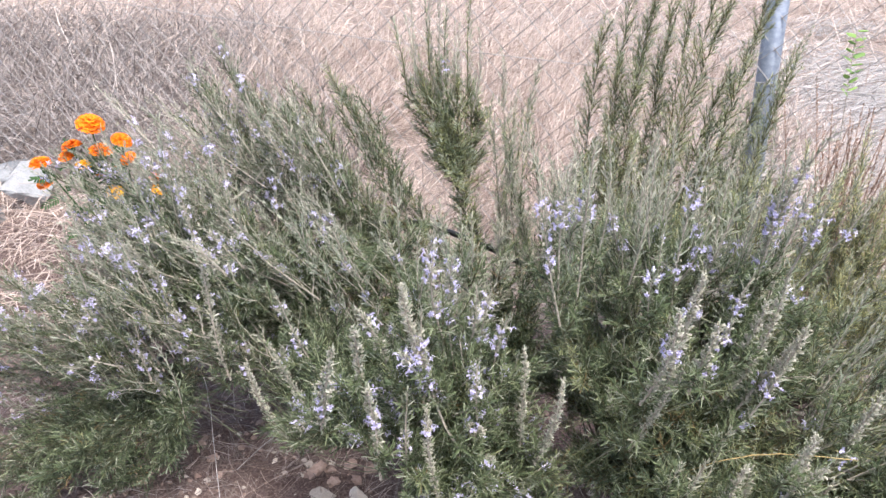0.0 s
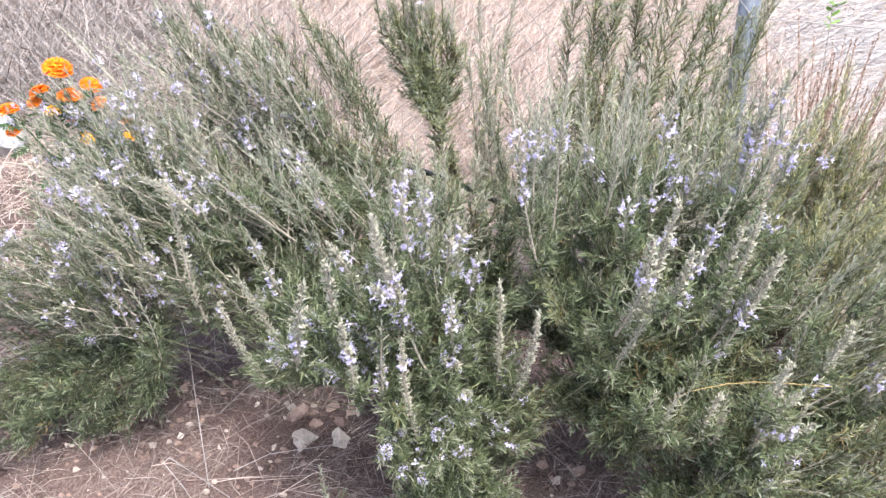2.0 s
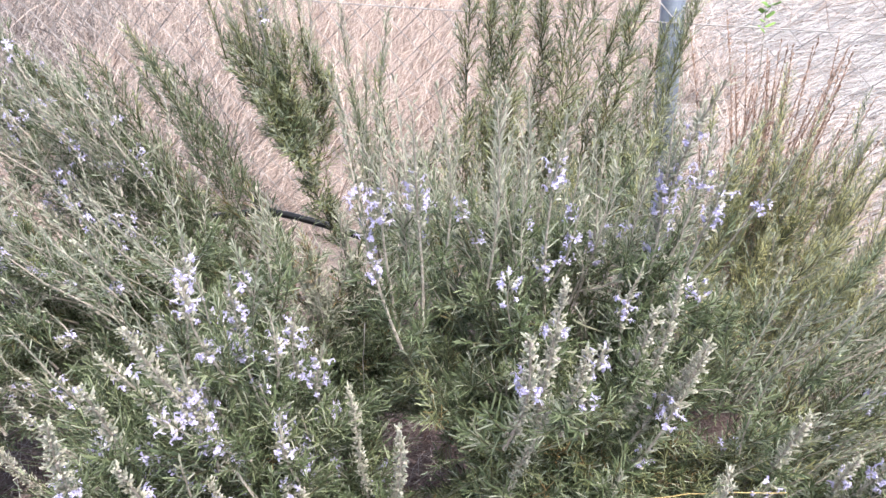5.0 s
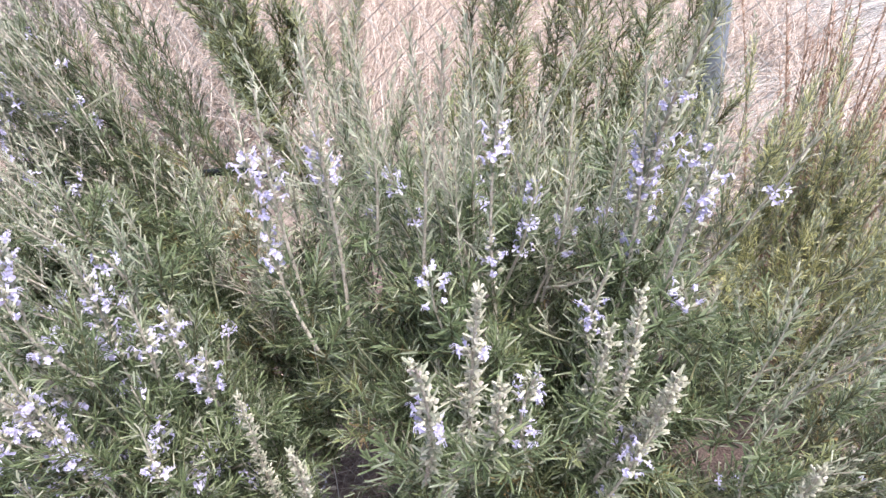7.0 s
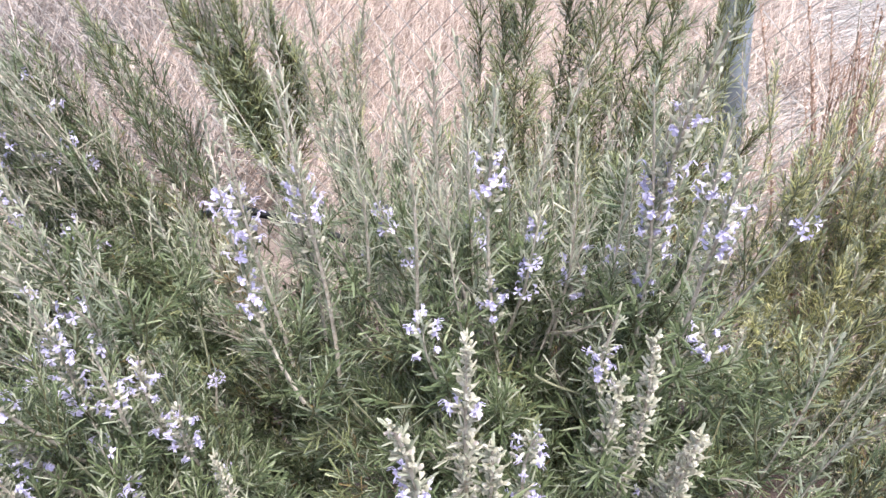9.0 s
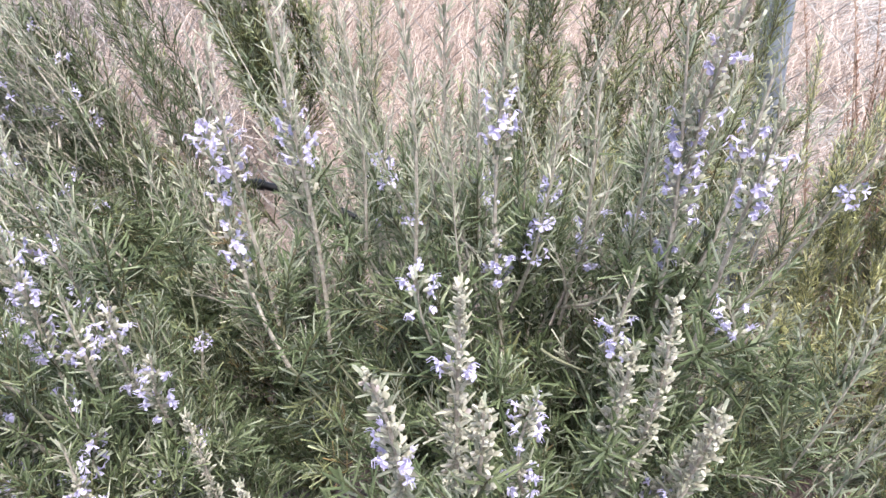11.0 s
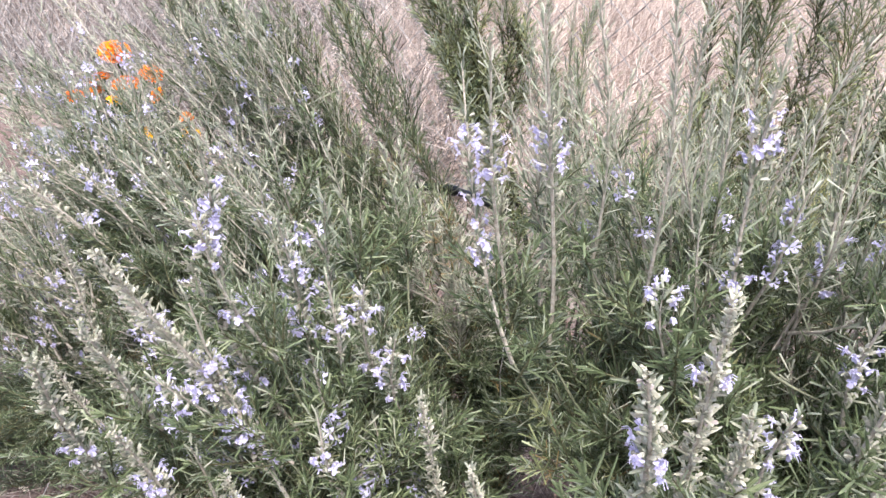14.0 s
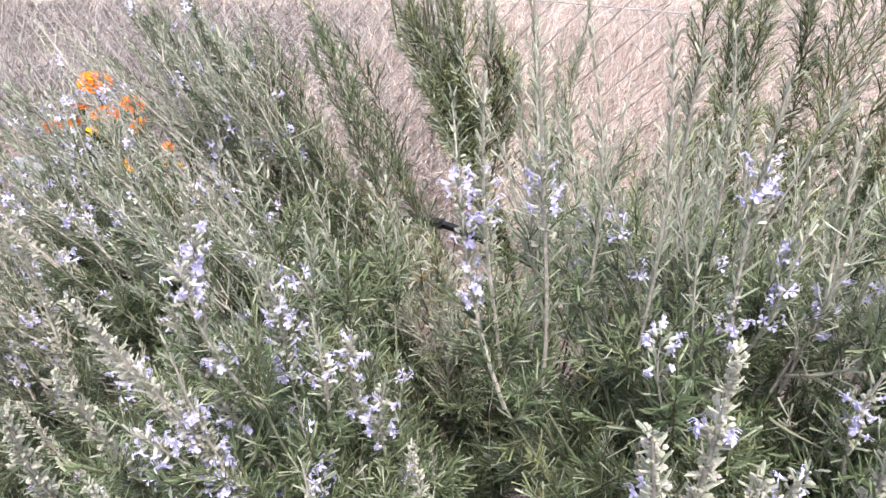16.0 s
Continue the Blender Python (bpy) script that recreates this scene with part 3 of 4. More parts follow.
    def heroes(self, rows, bloom=1.0):
        """Long shoots at known places, each on its own stem with leafy twigs about its foot."""
        for kind, x0, y0, z0, x1, y1, z1 in rows:
            a, b = np.array((x0, y0, z0)), np.array((x1, y1, z1))
            if kind in ("grey", "flower", "tan"):
                a = a - (b - a) * 0.30
            foot = a - unit(b - a) * 0.02
            line = self.branch(foot + (a - foot) * 1.1, 0.0024, 0.0013, 0.15, sides=5)
            self.sprig(kind, a, b, bloom)
            for i in (3, 4, 5, 6):
                for _ in range(2):
                    way = unit(0.5 * unit(line[i + 1] - line[i]) + np.array((0, 0, 0.6)) + self.g.normal(size=3) * 0.45)
                    q = line[i] + way * self.g.uniform(0.06, 0.11)
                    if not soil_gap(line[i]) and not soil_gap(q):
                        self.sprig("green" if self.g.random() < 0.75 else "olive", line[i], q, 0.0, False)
            for _ in range(5):
                p = a + (b - a) * self.g.uniform(-0.15, 0.18)
                way = unit(unit(b - a) + self.g.normal(size=3) * 0.36)
                self.sprig("green", p, p + way * self.g.uniform(0.05, 0.10), 0.2)

    def close(self):
        for kind, (vs, loops, sizes, ms, _) in self.rest.items():
            v, loops, sizes, ms = (np.concatenate(part_rows) for part_rows in (vs, loops, sizes, ms))
            me = bpy.data.meshes.new("foliage")
            me.vertices.add(len(v))
            me.vertices.foreach_set("co", v.astype(np.float32).ravel())
            me.loops.add(len(loops))
            me.loops.foreach_set("vertex_index", loops.astype(np.int32))
            me.polygons.add(len(sizes))
            me.polygons.foreach_set("loop_start", np.concatenate([[0], np.cumsum(sizes)[:-1]]).astype(np.int32))
            for mat in COARSE[kind, SHORT[0], 0][4]:
                me.materials.append(mat)
            me.polygons.foreach_set("material_index", ms.astype(np.int32))
            me.update(calc_edges=True)
            part("foliage", me, self.ob, label="dense inner foliage", kind="stuff")


# the wide grey-green bush
left = Bush((-0.26, 1.60, 0.0), "wide grey-green rosemary bush with few lilac flowers", 11)
left.heroes([("thin", -0.444, 1.5, 0.547, -0.491, 1.55, 0.816), ("grey", -0.44, 1.24, 0.55, -0.46, 1.24, 0.80), ("thin", -0.307, 1.48, 0.591, -0.31, 1.5, 0.84),
             ("thin", -0.193, 1.6, 0.599, -0.196, 1.65, 0.859), ("flower", -0.401, 1.6, 0.641, -0.405, 1.65, 0.895), ("flower", -0.531, 1.45, 0.635, -0.575, 1.5, 0.861),
             ("thin", -0.152, 1.55, 0.52, -0.133, 1.6, 0.745), ("grey", -0.588, 1.35, 0.494, -0.643, 1.35, 0.73), ("thin", -0.719, 1.35, 0.399, -0.807, 1.35, 0.579),
             ("thin", -0.514, 1.7, 0.664, -0.537, 1.75, 0.937), ("thin", -0.299, 1.65, 0.691, -0.297, 1.7, 0.944), ("flower", -0.69, 1.45, 0.575, -0.764, 1.5, 0.756),
             ("thin", -0.519, 1.18, 0.42, -0.555, 1.17, 0.65), ("thin", -0.728, 1.4, 0.203, -0.79, 1.4, 0.392)])
PALE = {"thin": 6, "grey": 1.0, "flower": 0.45, "green": 2.5}
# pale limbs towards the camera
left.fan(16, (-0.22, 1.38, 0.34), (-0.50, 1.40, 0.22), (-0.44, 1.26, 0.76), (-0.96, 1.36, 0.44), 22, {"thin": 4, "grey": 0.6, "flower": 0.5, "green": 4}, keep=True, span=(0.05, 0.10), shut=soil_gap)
left.fan(12, (-0.20, 1.46, 0.44), (-0.46, 1.50, 0.34), (-0.42, 1.42, 0.84), (-0.90, 1.50, 0.56), 30, PALE, span=(0.05, 0.10), shut=soil_gap)
# dark limbs that climb away over the straw
left.fan(13, (0.04, 1.54, 0.46), (-0.20, 1.62, 0.52), (-0.20, 1.72, 0.90), (-0.64, 1.80, 0.95), 56, {"green": 7, "olive": 2, "thin": 2.5}, span=(0.045, 0.085), loose=0.016)
left.plume((0.00, 1.70, 0.52), (-0.27, 1.80, 0.93), 60, {"green": 5, "brush": 3}, (0.035, 0.06))
left.plume((-0.10, 1.72, 0.66), (-0.20, 1.76, 0.90), 30, {"green": 5, "thin": 2}, (0.035, 0.06))
left.fan(10, (-0.14, 1.58, 0.46), (-0.36, 1.66, 0.48), (-0.34, 1.66, 0.95), (-0.66, 1.76, 0.96), 38, {"green": 2, "thin": 5, "flower": 0.6, "grey": 1.2}, span=(0.045, 0.09))
left.fan(12, (-0.30, 1.66, 0.44), (-0.50, 1.70, 0.36), (-0.52, 1.80, 0.98), (-1.00, 1.86, 0.54), 40, PALE, span=(0.05, 0.10))
# level green limbs in the middle
left.fan(12, (-0.42, 1.52, 0.40), (-0.26, 1.60, 0.64), (-0.06, 1.40, 0.36), (-0.04, 1.52, 0.60), 44, {"green": 8, "olive": 0.8}, span=(0.04, 0.08), up=0.1, shut=soil_gap)
left.fan(10, (-0.30, 1.54, 0.30), (-0.42, 1.54, 0.56), (-0.56, 1.34, 0.36), (-0.40, 1.34, 0.64), 40, {"green": 6, "thin": 1.5, "olive": 0.8}, span=(0.05, 0.09), shut=soil_gap)
# dark feathers over the soil; shade under the overhang is put into their leaf colour
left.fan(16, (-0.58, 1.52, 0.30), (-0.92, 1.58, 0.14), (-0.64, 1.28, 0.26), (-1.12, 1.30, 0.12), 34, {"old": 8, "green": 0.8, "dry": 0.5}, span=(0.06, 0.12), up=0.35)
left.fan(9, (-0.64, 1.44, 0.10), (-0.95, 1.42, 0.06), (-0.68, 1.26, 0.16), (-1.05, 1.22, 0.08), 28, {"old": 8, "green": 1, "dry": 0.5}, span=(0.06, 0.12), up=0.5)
left.fan(10, (-0.62, 1.62, 0.28), (-0.90, 1.66, 0.20), (-0.86, 1.60, 0.52), (-1.22, 1.66, 0.34), 36, {"thin": 4, "green": 3, "flower": 0.8}, span=(0.05, 0.10))
left.shoots(34, (-0.12, 1.42, 0.60), (-0.56, 1.46, 0.50), (-0.24, 1.38, 0.88), (-0.86, 1.44, 0.70), {"thin": 6, "grey": 2, "flower": 0.7}, sides=1)
left.shoots(26, (-0.20, 1.60, 0.72), (-0.60, 1.66, 0.70), (-0.32, 1.60, 0.98), (-0.84, 1.70, 0.90), {"thin": 6, "tall": 1.5, "grey": 1, "flower": 0.7}, sides=1)
left.shoots(11, (-0.46, 1.52, 0.58), (-0.62, 1.52, 0.54), (-0.50, 1.50, 0.98), (-0.70, 1.50, 0.88), {"thin": 6, "flower": 2, "grey": 1}, sides=2)
left.shoots(14, (-0.56, 1.38, 0.46), (-0.72, 1.38, 0.34), (-0.58, 1.35, 0.84), (-0.84, 1.37, 0.66), {"thin": 6, "flower": 1, "grey": 1}, sides=2)
# inner cushion: dark old leaves paint the shade behind the limbs
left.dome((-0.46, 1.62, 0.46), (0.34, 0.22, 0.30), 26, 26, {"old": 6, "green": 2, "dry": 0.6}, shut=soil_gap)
left.fan(14, (-0.70, 1.56, 0.34), (-1.00, 1.60, 0.10), (-0.90, 1.46, 0.56), (-1.34, 1.50, 0.24), 36, {"thin": 5, "green": 3, "grey": 1, "flower": 0.6}, span=(0.05, 0.10))
left.fan(8, (-0.60, 1.72, 0.46), (-0.78, 1.76, 0.36), (-0.78, 1.70, 0.62), (-1.02, 1.76, 0.44), 30, {"thin": 6, "grey": 2, "green": 1}, span=(0.05, 0.10))
left.fan(10, (-0.36, 1.60, 0.60), (-0.62, 1.66, 0.50), (-0.66, 1.56, 0.88), (-0.98, 1.66, 0.70), 36, PALE, span=(0.05, 0.10))
left.close()

# the dense bush between them
inner = Bush((0.06, 1.62, 0.0), "dense green rosemary foliage between flowering bushes", 19)
inner.dome((0.10, 1.46, 0.34), (0.26, 0.20, 0.32), 30, 24, {"green": 5, "old": 3, "olive": 1, "dry": 0.4}, keep=True, shut=soil_gap, bloom=0.05)
# second cushion, with inner shade put into its dark leaf colour
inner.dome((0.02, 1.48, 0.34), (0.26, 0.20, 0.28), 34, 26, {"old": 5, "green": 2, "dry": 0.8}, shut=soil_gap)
inner.fan(7, (0.00, 1.40, 0.50), (0.12, 1.44, 0.50), (-0.02, 1.36, 0.74), (0.14, 1.40, 0.72), 24, {"thin": 4, "tall": 2, "dry": 0.6}, span=(0.05, 0.09))
inner.fan(7, (0.18, 1.58, 0.48), (0.30, 1.56, 0.48), (0.16, 1.58, 0.80), (0.33, 1.56, 0.84), 30, {"green": 3, "thin": 3, "tall": 1}, span=(0.045, 0.08))
inner.close()

# the low flowering bush in the middle
middle = Bush((0.03, 1.22, 0.0), "low rosemary bush with many lilac flowers and downy tips", 23, True)
middle.heroes([("grey", 0.331, 0.95, 0.729, 0.334, 0.89, 0.912), ("grey", 0.38, 1, 0.681, 0.381, 0.95, 0.933), ("grey", 0.393, 0.93, 0.76, 0.398, 0.9, 0.884),
               ("flower", 0.436, 0.97, 0.722, 0.432, 0.93, 0.87), ("thin", 0.358, 1.08, 0.753, 0.34, 1.05, 0.872), ("thin", 0.131, 1.12, 0.53, 0.138, 1.085, 0.675)])
middle.heroes([("flower", -0.035, 1, 0.842, -0.01, 0.98, 0.993), ("flower", 0, 1, 0.81, -0.014, 0.965, 0.953), ("grey", -0.015, 0.97, 0.713, -0.057, 0.9, 0.938),
               ("flower", 0.018, 1.06, 0.753, 0.015, 1.03, 0.91), ("flower", 0.075, 1.09, 0.70, 0.082, 1.05, 0.84), ("grey", -0.128, 0.97, 0.711, -0.13, 0.93, 0.837),
               ("grey", -0.188, 0.95, 0.649, -0.159, 0.9, 0.821), ("flower", -0.002, 0.97, 0.694, -0.059, 0.915, 0.811), ("thin", 0.05, 1.11, 0.80, 0.044, 1.085, 0.95),
               ("thin", -0.08, 1.22, 0.79, -0.087, 1.20, 0.95), ("thin", 0.04, 1.27, 0.73, 0.03, 1.25, 0.88), ("thin", -0.04, 1.12, 0.76, -0.04, 1.1, 0.91)])
middle.heroes([("grey", -0.29, 1.1, 0.46, -0.34, 1.06, 0.66), ("grey", -0.23, 1.12, 0.5, -0.3, 1.08, 0.69), ("flower", -0.25, 1.15, 0.62, -0.29, 1.12, 0.77),
               ("grey", -0.02, 1.03, 0.7, -0.06, 1.0, 0.87), ("flower", 0.03, 1.05, 0.68, 0.01, 1.05, 0.89), ("flower", 0.02, 0.97, 0.63, -0.03, 0.95, 0.87),
               ("grey", 0.18, 1.03, 0.5, 0.2, 0.97, 0.715), ("grey", 0.15, 1.05, 0.54, 0.14, 1.02, 0.74), ("grey", 0.0, 0.95, 0.49, -0.02, 0.93, 0.69)])
middle.heroes([("flower", -0.12, 0.95, 0.12, -0.13, 0.93, 0.30), ("grey", -0.09, 0.94, 0.14, -0.09, 0.92, 0.29), ("flower", 0.04, 0.94, 0.12, 0.03, 0.92, 0.27),
               ("flower", 0.15, 0.94, 0.10, 0.16, 0.92, 0.26), ("flower", 0.24, 0.95, 0.10, 0.25, 0.93, 0.25), ("grey", -0.10, 0.94, 0.56, -0.11, 0.91, 0.74), ("flower", -0.05, 0.96, 0.55, -0.05, 0.93, 0.72), ("thin", -0.16, 0.99, 0.14, -0.18, 0.98, 0.34)])
middle.heroes([("flower", 0.045, 1.05, 0.74, 0.055, 1.03, 0.86), ("flower", 0.10, 1.07, 0.68, 0.112, 1.04, 0.79), ("flower", -0.03, 0.98, 0.68, -0.045, 0.96, 0.80),
               ("flower", 0.065, 0.99, 0.64, 0.06, 0.97, 0.75), ("grey", -0.10, 1.02, 0.72, -0.13, 0.99, 0.83)], 0.7)
middle.fan(8, (-0.20, 1.26, 0.56), (0.06, 1.20, 0.56), (-0.27, 1.22, 0.90), (0.05, 1.12, 0.84), 12, {"thin": 6, "grey": 1.2, "flower": 0.5}, span=(0.04, 0.07), splay=0.6, stem=False)
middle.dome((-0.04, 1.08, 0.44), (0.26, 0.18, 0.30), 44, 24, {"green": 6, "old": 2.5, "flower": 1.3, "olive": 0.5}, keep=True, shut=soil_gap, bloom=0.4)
# lower cushions, darkened with old leaves to paint the shade down there
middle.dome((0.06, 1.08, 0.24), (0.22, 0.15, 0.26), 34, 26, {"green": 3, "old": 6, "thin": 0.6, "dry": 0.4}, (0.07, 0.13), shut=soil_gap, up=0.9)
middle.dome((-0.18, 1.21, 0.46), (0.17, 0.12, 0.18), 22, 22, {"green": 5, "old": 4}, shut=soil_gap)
middle.close()

# the upright bush with long flowering shoots
upright = Bush((0.46, 1.34, 0.0), "upright rosemary bush with long lilac-flowered shoots", 37, True)
upright.heroes([("flower", 0.235, 1.13, 0.80, 0.229, 1.105, 1.075), ("flower", 0.195, 1.11, 0.80, 0.150, 1.15, 1.02), ("flower", 0.20, 1.10, 0.84, 0.194, 1.075, 1.055),
                ("tall", 0.27, 1.18, 0.80, 0.262, 1.17, 1.07), ("tall", 0.325, 1.13, 0.80, 0.323, 1.11, 1.09), ("tall", 0.355, 1.2, 0.8, 0.35, 1.2, 1.05),
                ("tall", 0.38, 1.18, 0.8, 0.372, 1.18, 1.07), ("flower", 0.406, 1.12, 0.80, 0.404, 1.10, 1.06), ("thin", 0.37, 1.12, 0.80, 0.361, 1.105, 0.985)], 0.8)
upright.heroes([("flower", 0.478, 1.19, 0.8, 0.48, 1.19, 0.99), ("flower", 0.53, 1.12, 0.82, 0.52, 1.085, 1.07), ("flower", 0.545, 1.13, 0.82, 0.54, 1.1, 1.04),
                ("flower", 0.56, 1.12, 0.84, 0.56, 1.05, 1.12), ("flower", 0.57, 1.08, 0.84, 0.578, 1.036, 1.02), ("flower", 0.57, 1.15, 0.84, 0.60, 1.137, 1.02),
                ("thin", 0.44, 1.24, 0.72, 0.441, 1.239, 0.90), ("flower", 0.51, 1.09, 0.74, 0.507, 1.065, 0.87)], 0.8)
upright.heroes([("grey", 0.494, 1.03, 0.671, 0.516, 0.975, 0.913), ("grey", 0.489, 1, 0.751, 0.493, 0.97, 0.878), ("grey", 0.544, 0.98, 0.721, 0.549, 0.943, 0.85),
                ("thin", 0.625, 1.1, 0.741, 0.608, 1.05, 0.86), ("thin", 0.614, 1.12, 0.722, 0.585, 1.08, 0.836), ("thin", 0.693, 1.1, 0.719, 0.686, 1.07, 0.863),
                ("thin", 0.68, 1.15, 0.685, 0.651, 1.1, 0.811)])
upright.heroes([("grey", 0.61, 0.95, 0.46, 0.61, 0.93, 0.65), ("thin", 0.46, 0.95, 0.48, 0.47, 0.93, 0.66), ("grey", 0.52, 1.0, 0.67, 0.56, 0.97, 0.82),
                ("flower", 0.51, 1.0, 0.6, 0.545, 0.957, 0.77), ("thin", 0.66, 1.08, 0.61, 0.69, 1.05, 0.85), ("thin", 0.68, 1.03, 0.57, 0.7, 1.0, 0.8),
                ("grey", 0.345, 0.98, 0.60, 0.372, 0.925, 0.79)])
upright.branch((0.51, 1.10, 0.735), 0.0018, 0.0008, 0.03, start=(0.44, 1.11, 0.76))
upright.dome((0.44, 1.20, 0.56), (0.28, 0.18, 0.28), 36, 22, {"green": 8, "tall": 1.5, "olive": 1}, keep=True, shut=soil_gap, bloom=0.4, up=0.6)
# deeper cushion; its share of old leaves paints shade under the shoots
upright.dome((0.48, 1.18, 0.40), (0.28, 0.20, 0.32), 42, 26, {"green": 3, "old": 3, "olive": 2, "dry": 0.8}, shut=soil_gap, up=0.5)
# slender shoots that stand over the cushion
upright.shoots(26, (0.20, 1.20, 0.74), (0.60, 1.18, 0.76), (0.16, 1.19, 1.02), (0.63, 1.14, 1.03), {"thin": 3, "tall": 4, "flower": 3.2}, sides=2)
upright.shoots(30, (0.24, 1.36, 0.66), (0.70, 1.38, 0.64), (0.20, 1.36, 0.97), (0.76, 1.38, 0.93), {"thin": 5, "tall": 4, "gold": 2, "flower": 2}, sides=3)
upright.shoots(24, (0.30, 1.52, 0.56), (0.66, 1.54, 0.56), (0.28, 1.52, 0.88), (0.72, 1.54, 0.88), {"thin": 4, "gold": 4, "tall": 2}, sides=4)
upright.fan(12, (0.22, 1.30, 0.50), (0.66, 1.32, 0.50), (0.20, 1.28, 0.82), (0.70, 1.30, 0.80), 24, {"green": 4, "olive": 3, "tall": 2}, span=(0.05, 0.09), splay=0.9, loose=0.04)
# low front cushion, some shade painted in by the old leaves
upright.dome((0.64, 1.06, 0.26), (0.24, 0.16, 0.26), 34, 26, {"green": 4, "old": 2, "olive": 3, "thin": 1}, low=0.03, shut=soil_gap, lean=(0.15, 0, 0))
upright.dome((0.34, 1.34, 0.42), (0.16, 0.12, 0.26), 24, 24, {"green": 5, "olive": 1.5}, shut=soil_gap)
upright.close()

# the tall bush against the fence post
tall = Bush((0.62, 1.84, 0.0), "tall dark rosemary bush against a fence post", 41)
DARK = {"brush": 6, "olive": 2.5, "green": 2, "thin": 0.8}
for k, (x0, z0, x1, z1) in enumerate(((0.40, 0.66, 0.45, 1.22), (0.43, 0.62, 0.50, 1.26), (0.50, 0.62, 0.56, 1.12), (0.54, 0.58, 0.63, 1.20), (0.60, 0.62, 0.69, 1.10),
                                      (0.63, 0.60, 0.75, 1.20), (0.67, 0.64, 0.81, 1.12), (0.42, 0.52, 0.42, 0.96), (0.52, 0.52, 0.54, 0.96), (0.62, 0.52, 0.68, 0.94), (0.38, 0.60, 0.39, 1.02),
                                      (0.70, 0.56, 0.85, 0.98), (0.72, 0.52, 0.83, 0.88), (0.47, 0.60, 0.48, 1.10), (0.58, 0.60, 0.60, 1.14))):
    y = 1.88 + 0.05 * (-1) ** k
    tall.plume((x0, y - 0.03, z0 - 0.10), (x1, y + 0.03, z1), 64, DARK, (0.045, 0.085), 0.90, 0.2, 0.02, k in (5, 6), 0.1)
tall.plume((0.68, 1.90, 0.58), (0.895, 1.95, 1.02), 44, {"brush": 6, "thin": 1}, (0.025, 0.045), 0.9, 0.1, 0.0, True, 0.0)
tall.fan(12, (0.42, 1.80, 0.40), (0.76, 1.82, 0.40), (0.38, 1.80, 0.74), (0.80, 1.82, 0.76), 34, {"gold": 3, "olive": 3, "brush": 2, "dry": 1}, span=(0.05, 0.08))
# thin shoots in front of the post
tall.shoots(9, (0.74, 1.84, 0.50), (0.86, 1.86, 0.46), (0.74, 1.84, 0.98), (0.87, 1.87, 0.92), {"thin": 4, "tall": 3, "brush": 2}, sides=4)
tall.close()

# the leaning tuft
tuft = Bush((0.16, 1.78, 0.0), "leaning dark green rosemary tuft before dry straw", 43)
tuft.branch((0.075, 1.72, 0.64), 0.007, 0.004, 0.3)
tuft.plume((0.09, 1.73, 0.50), (0.01, 1.70, 0.88), 84, {"green": 3, "brush": 6, "olive": 2}, (0.045, 0.075), 0.95, 0.3, 0.0, True, 0.0, stem=False)
for k, (x0, z0, x1, z1) in enumerate(((0.03, 0.72, -0.085, 0.93), (0.03, 0.72, -0.055, 0.97), (0.02, 0.74, -0.020, 0.98), (0.03, 0.72, 0.020, 0.97), (0.04, 0.72, 0.055, 0.93), (0.03, 0.74, -0.04, 0.94), (0.05, 0.66, 0.075, 0.88))):
    y = 1.70 + 0.035 * (-1) ** k
    tuft.plume((x0, y, z0), (x1, y + 0.01, z1), 40, {"green": 3, "brush": 6, "olive": 3}, (0.05, 0.08), 0.95, 0.3, 0.0, k < 4, 0.05, stem=False)
# slender shoots on the tuft
for k in range(11):
    x = -0.085 + 0.0145 * k + rng.normal() * 0.008
    y, z = 1.70 + rng.normal() * 0.025, 0.90 + rng.uniform(0, 0.05)
    top = np.array((x * 1.25 - 0.01, y, z + rng.uniform(0.17, 0.30)))
    tuft.sprig("tall" if k % 3 else "brush", (x, y, z), top, 0.1, False)
    tuft.sprig("thin", (x + 0.01, y, z), top * np.array((0.9, 1, 0.93)), 0.0, False)
# a thin brush of shoots beside it
tuft.fan(6, (0.15, 1.74, 0.46), (0.23, 1.72, 0.46), (0.13, 1.74, 0.92), (0.22, 1.72, 0.90), 26, {"thin": 5, "gold": 2, "tall": 2}, span=(0.05, 0.08), splay=0.45)
tuft.close()

# yellow-green bushes beside the path
gold = Bush((0.86, 1.30, 0.0), "sprawling yellow-green rosemary bush with pale downy tips", 47, True)
# dark old leaves in this mix paint shaded gaps between pale spikes
STRAWY = {"thin": 2, "green": 3, "olive": 3, "gold": 1, "old": 2.5, "dry": 0.8}
gold.heroes([("grey", 0.558, 0.885, 0.607, 0.575, 0.865, 0.702), ("thin", 0.46, 0.95, 0.59, 0.47, 0.93, 0.655), ("thin", 0.375, 0.90, 0.53, 0.385, 0.88, 0.63),
             ("thin", 0.41, 0.90, 0.52, 0.415, 0.88, 0.60), ("grey", 0.57, 0.88, 0.57, 0.60, 0.86, 0.645), ("grey", 0.48, 0.90, 0.52, 0.487, 0.88, 0.625),
             ("grey", 0.86, 0.97, 0.54, 0.90, 0.95, 0.63), ("thin", 0.90, 0.97, 0.54, 0.96, 0.95, 0.60), ("grey", 0.585, 0.87, 0.54, 0.635, 0.85, 0.59)])
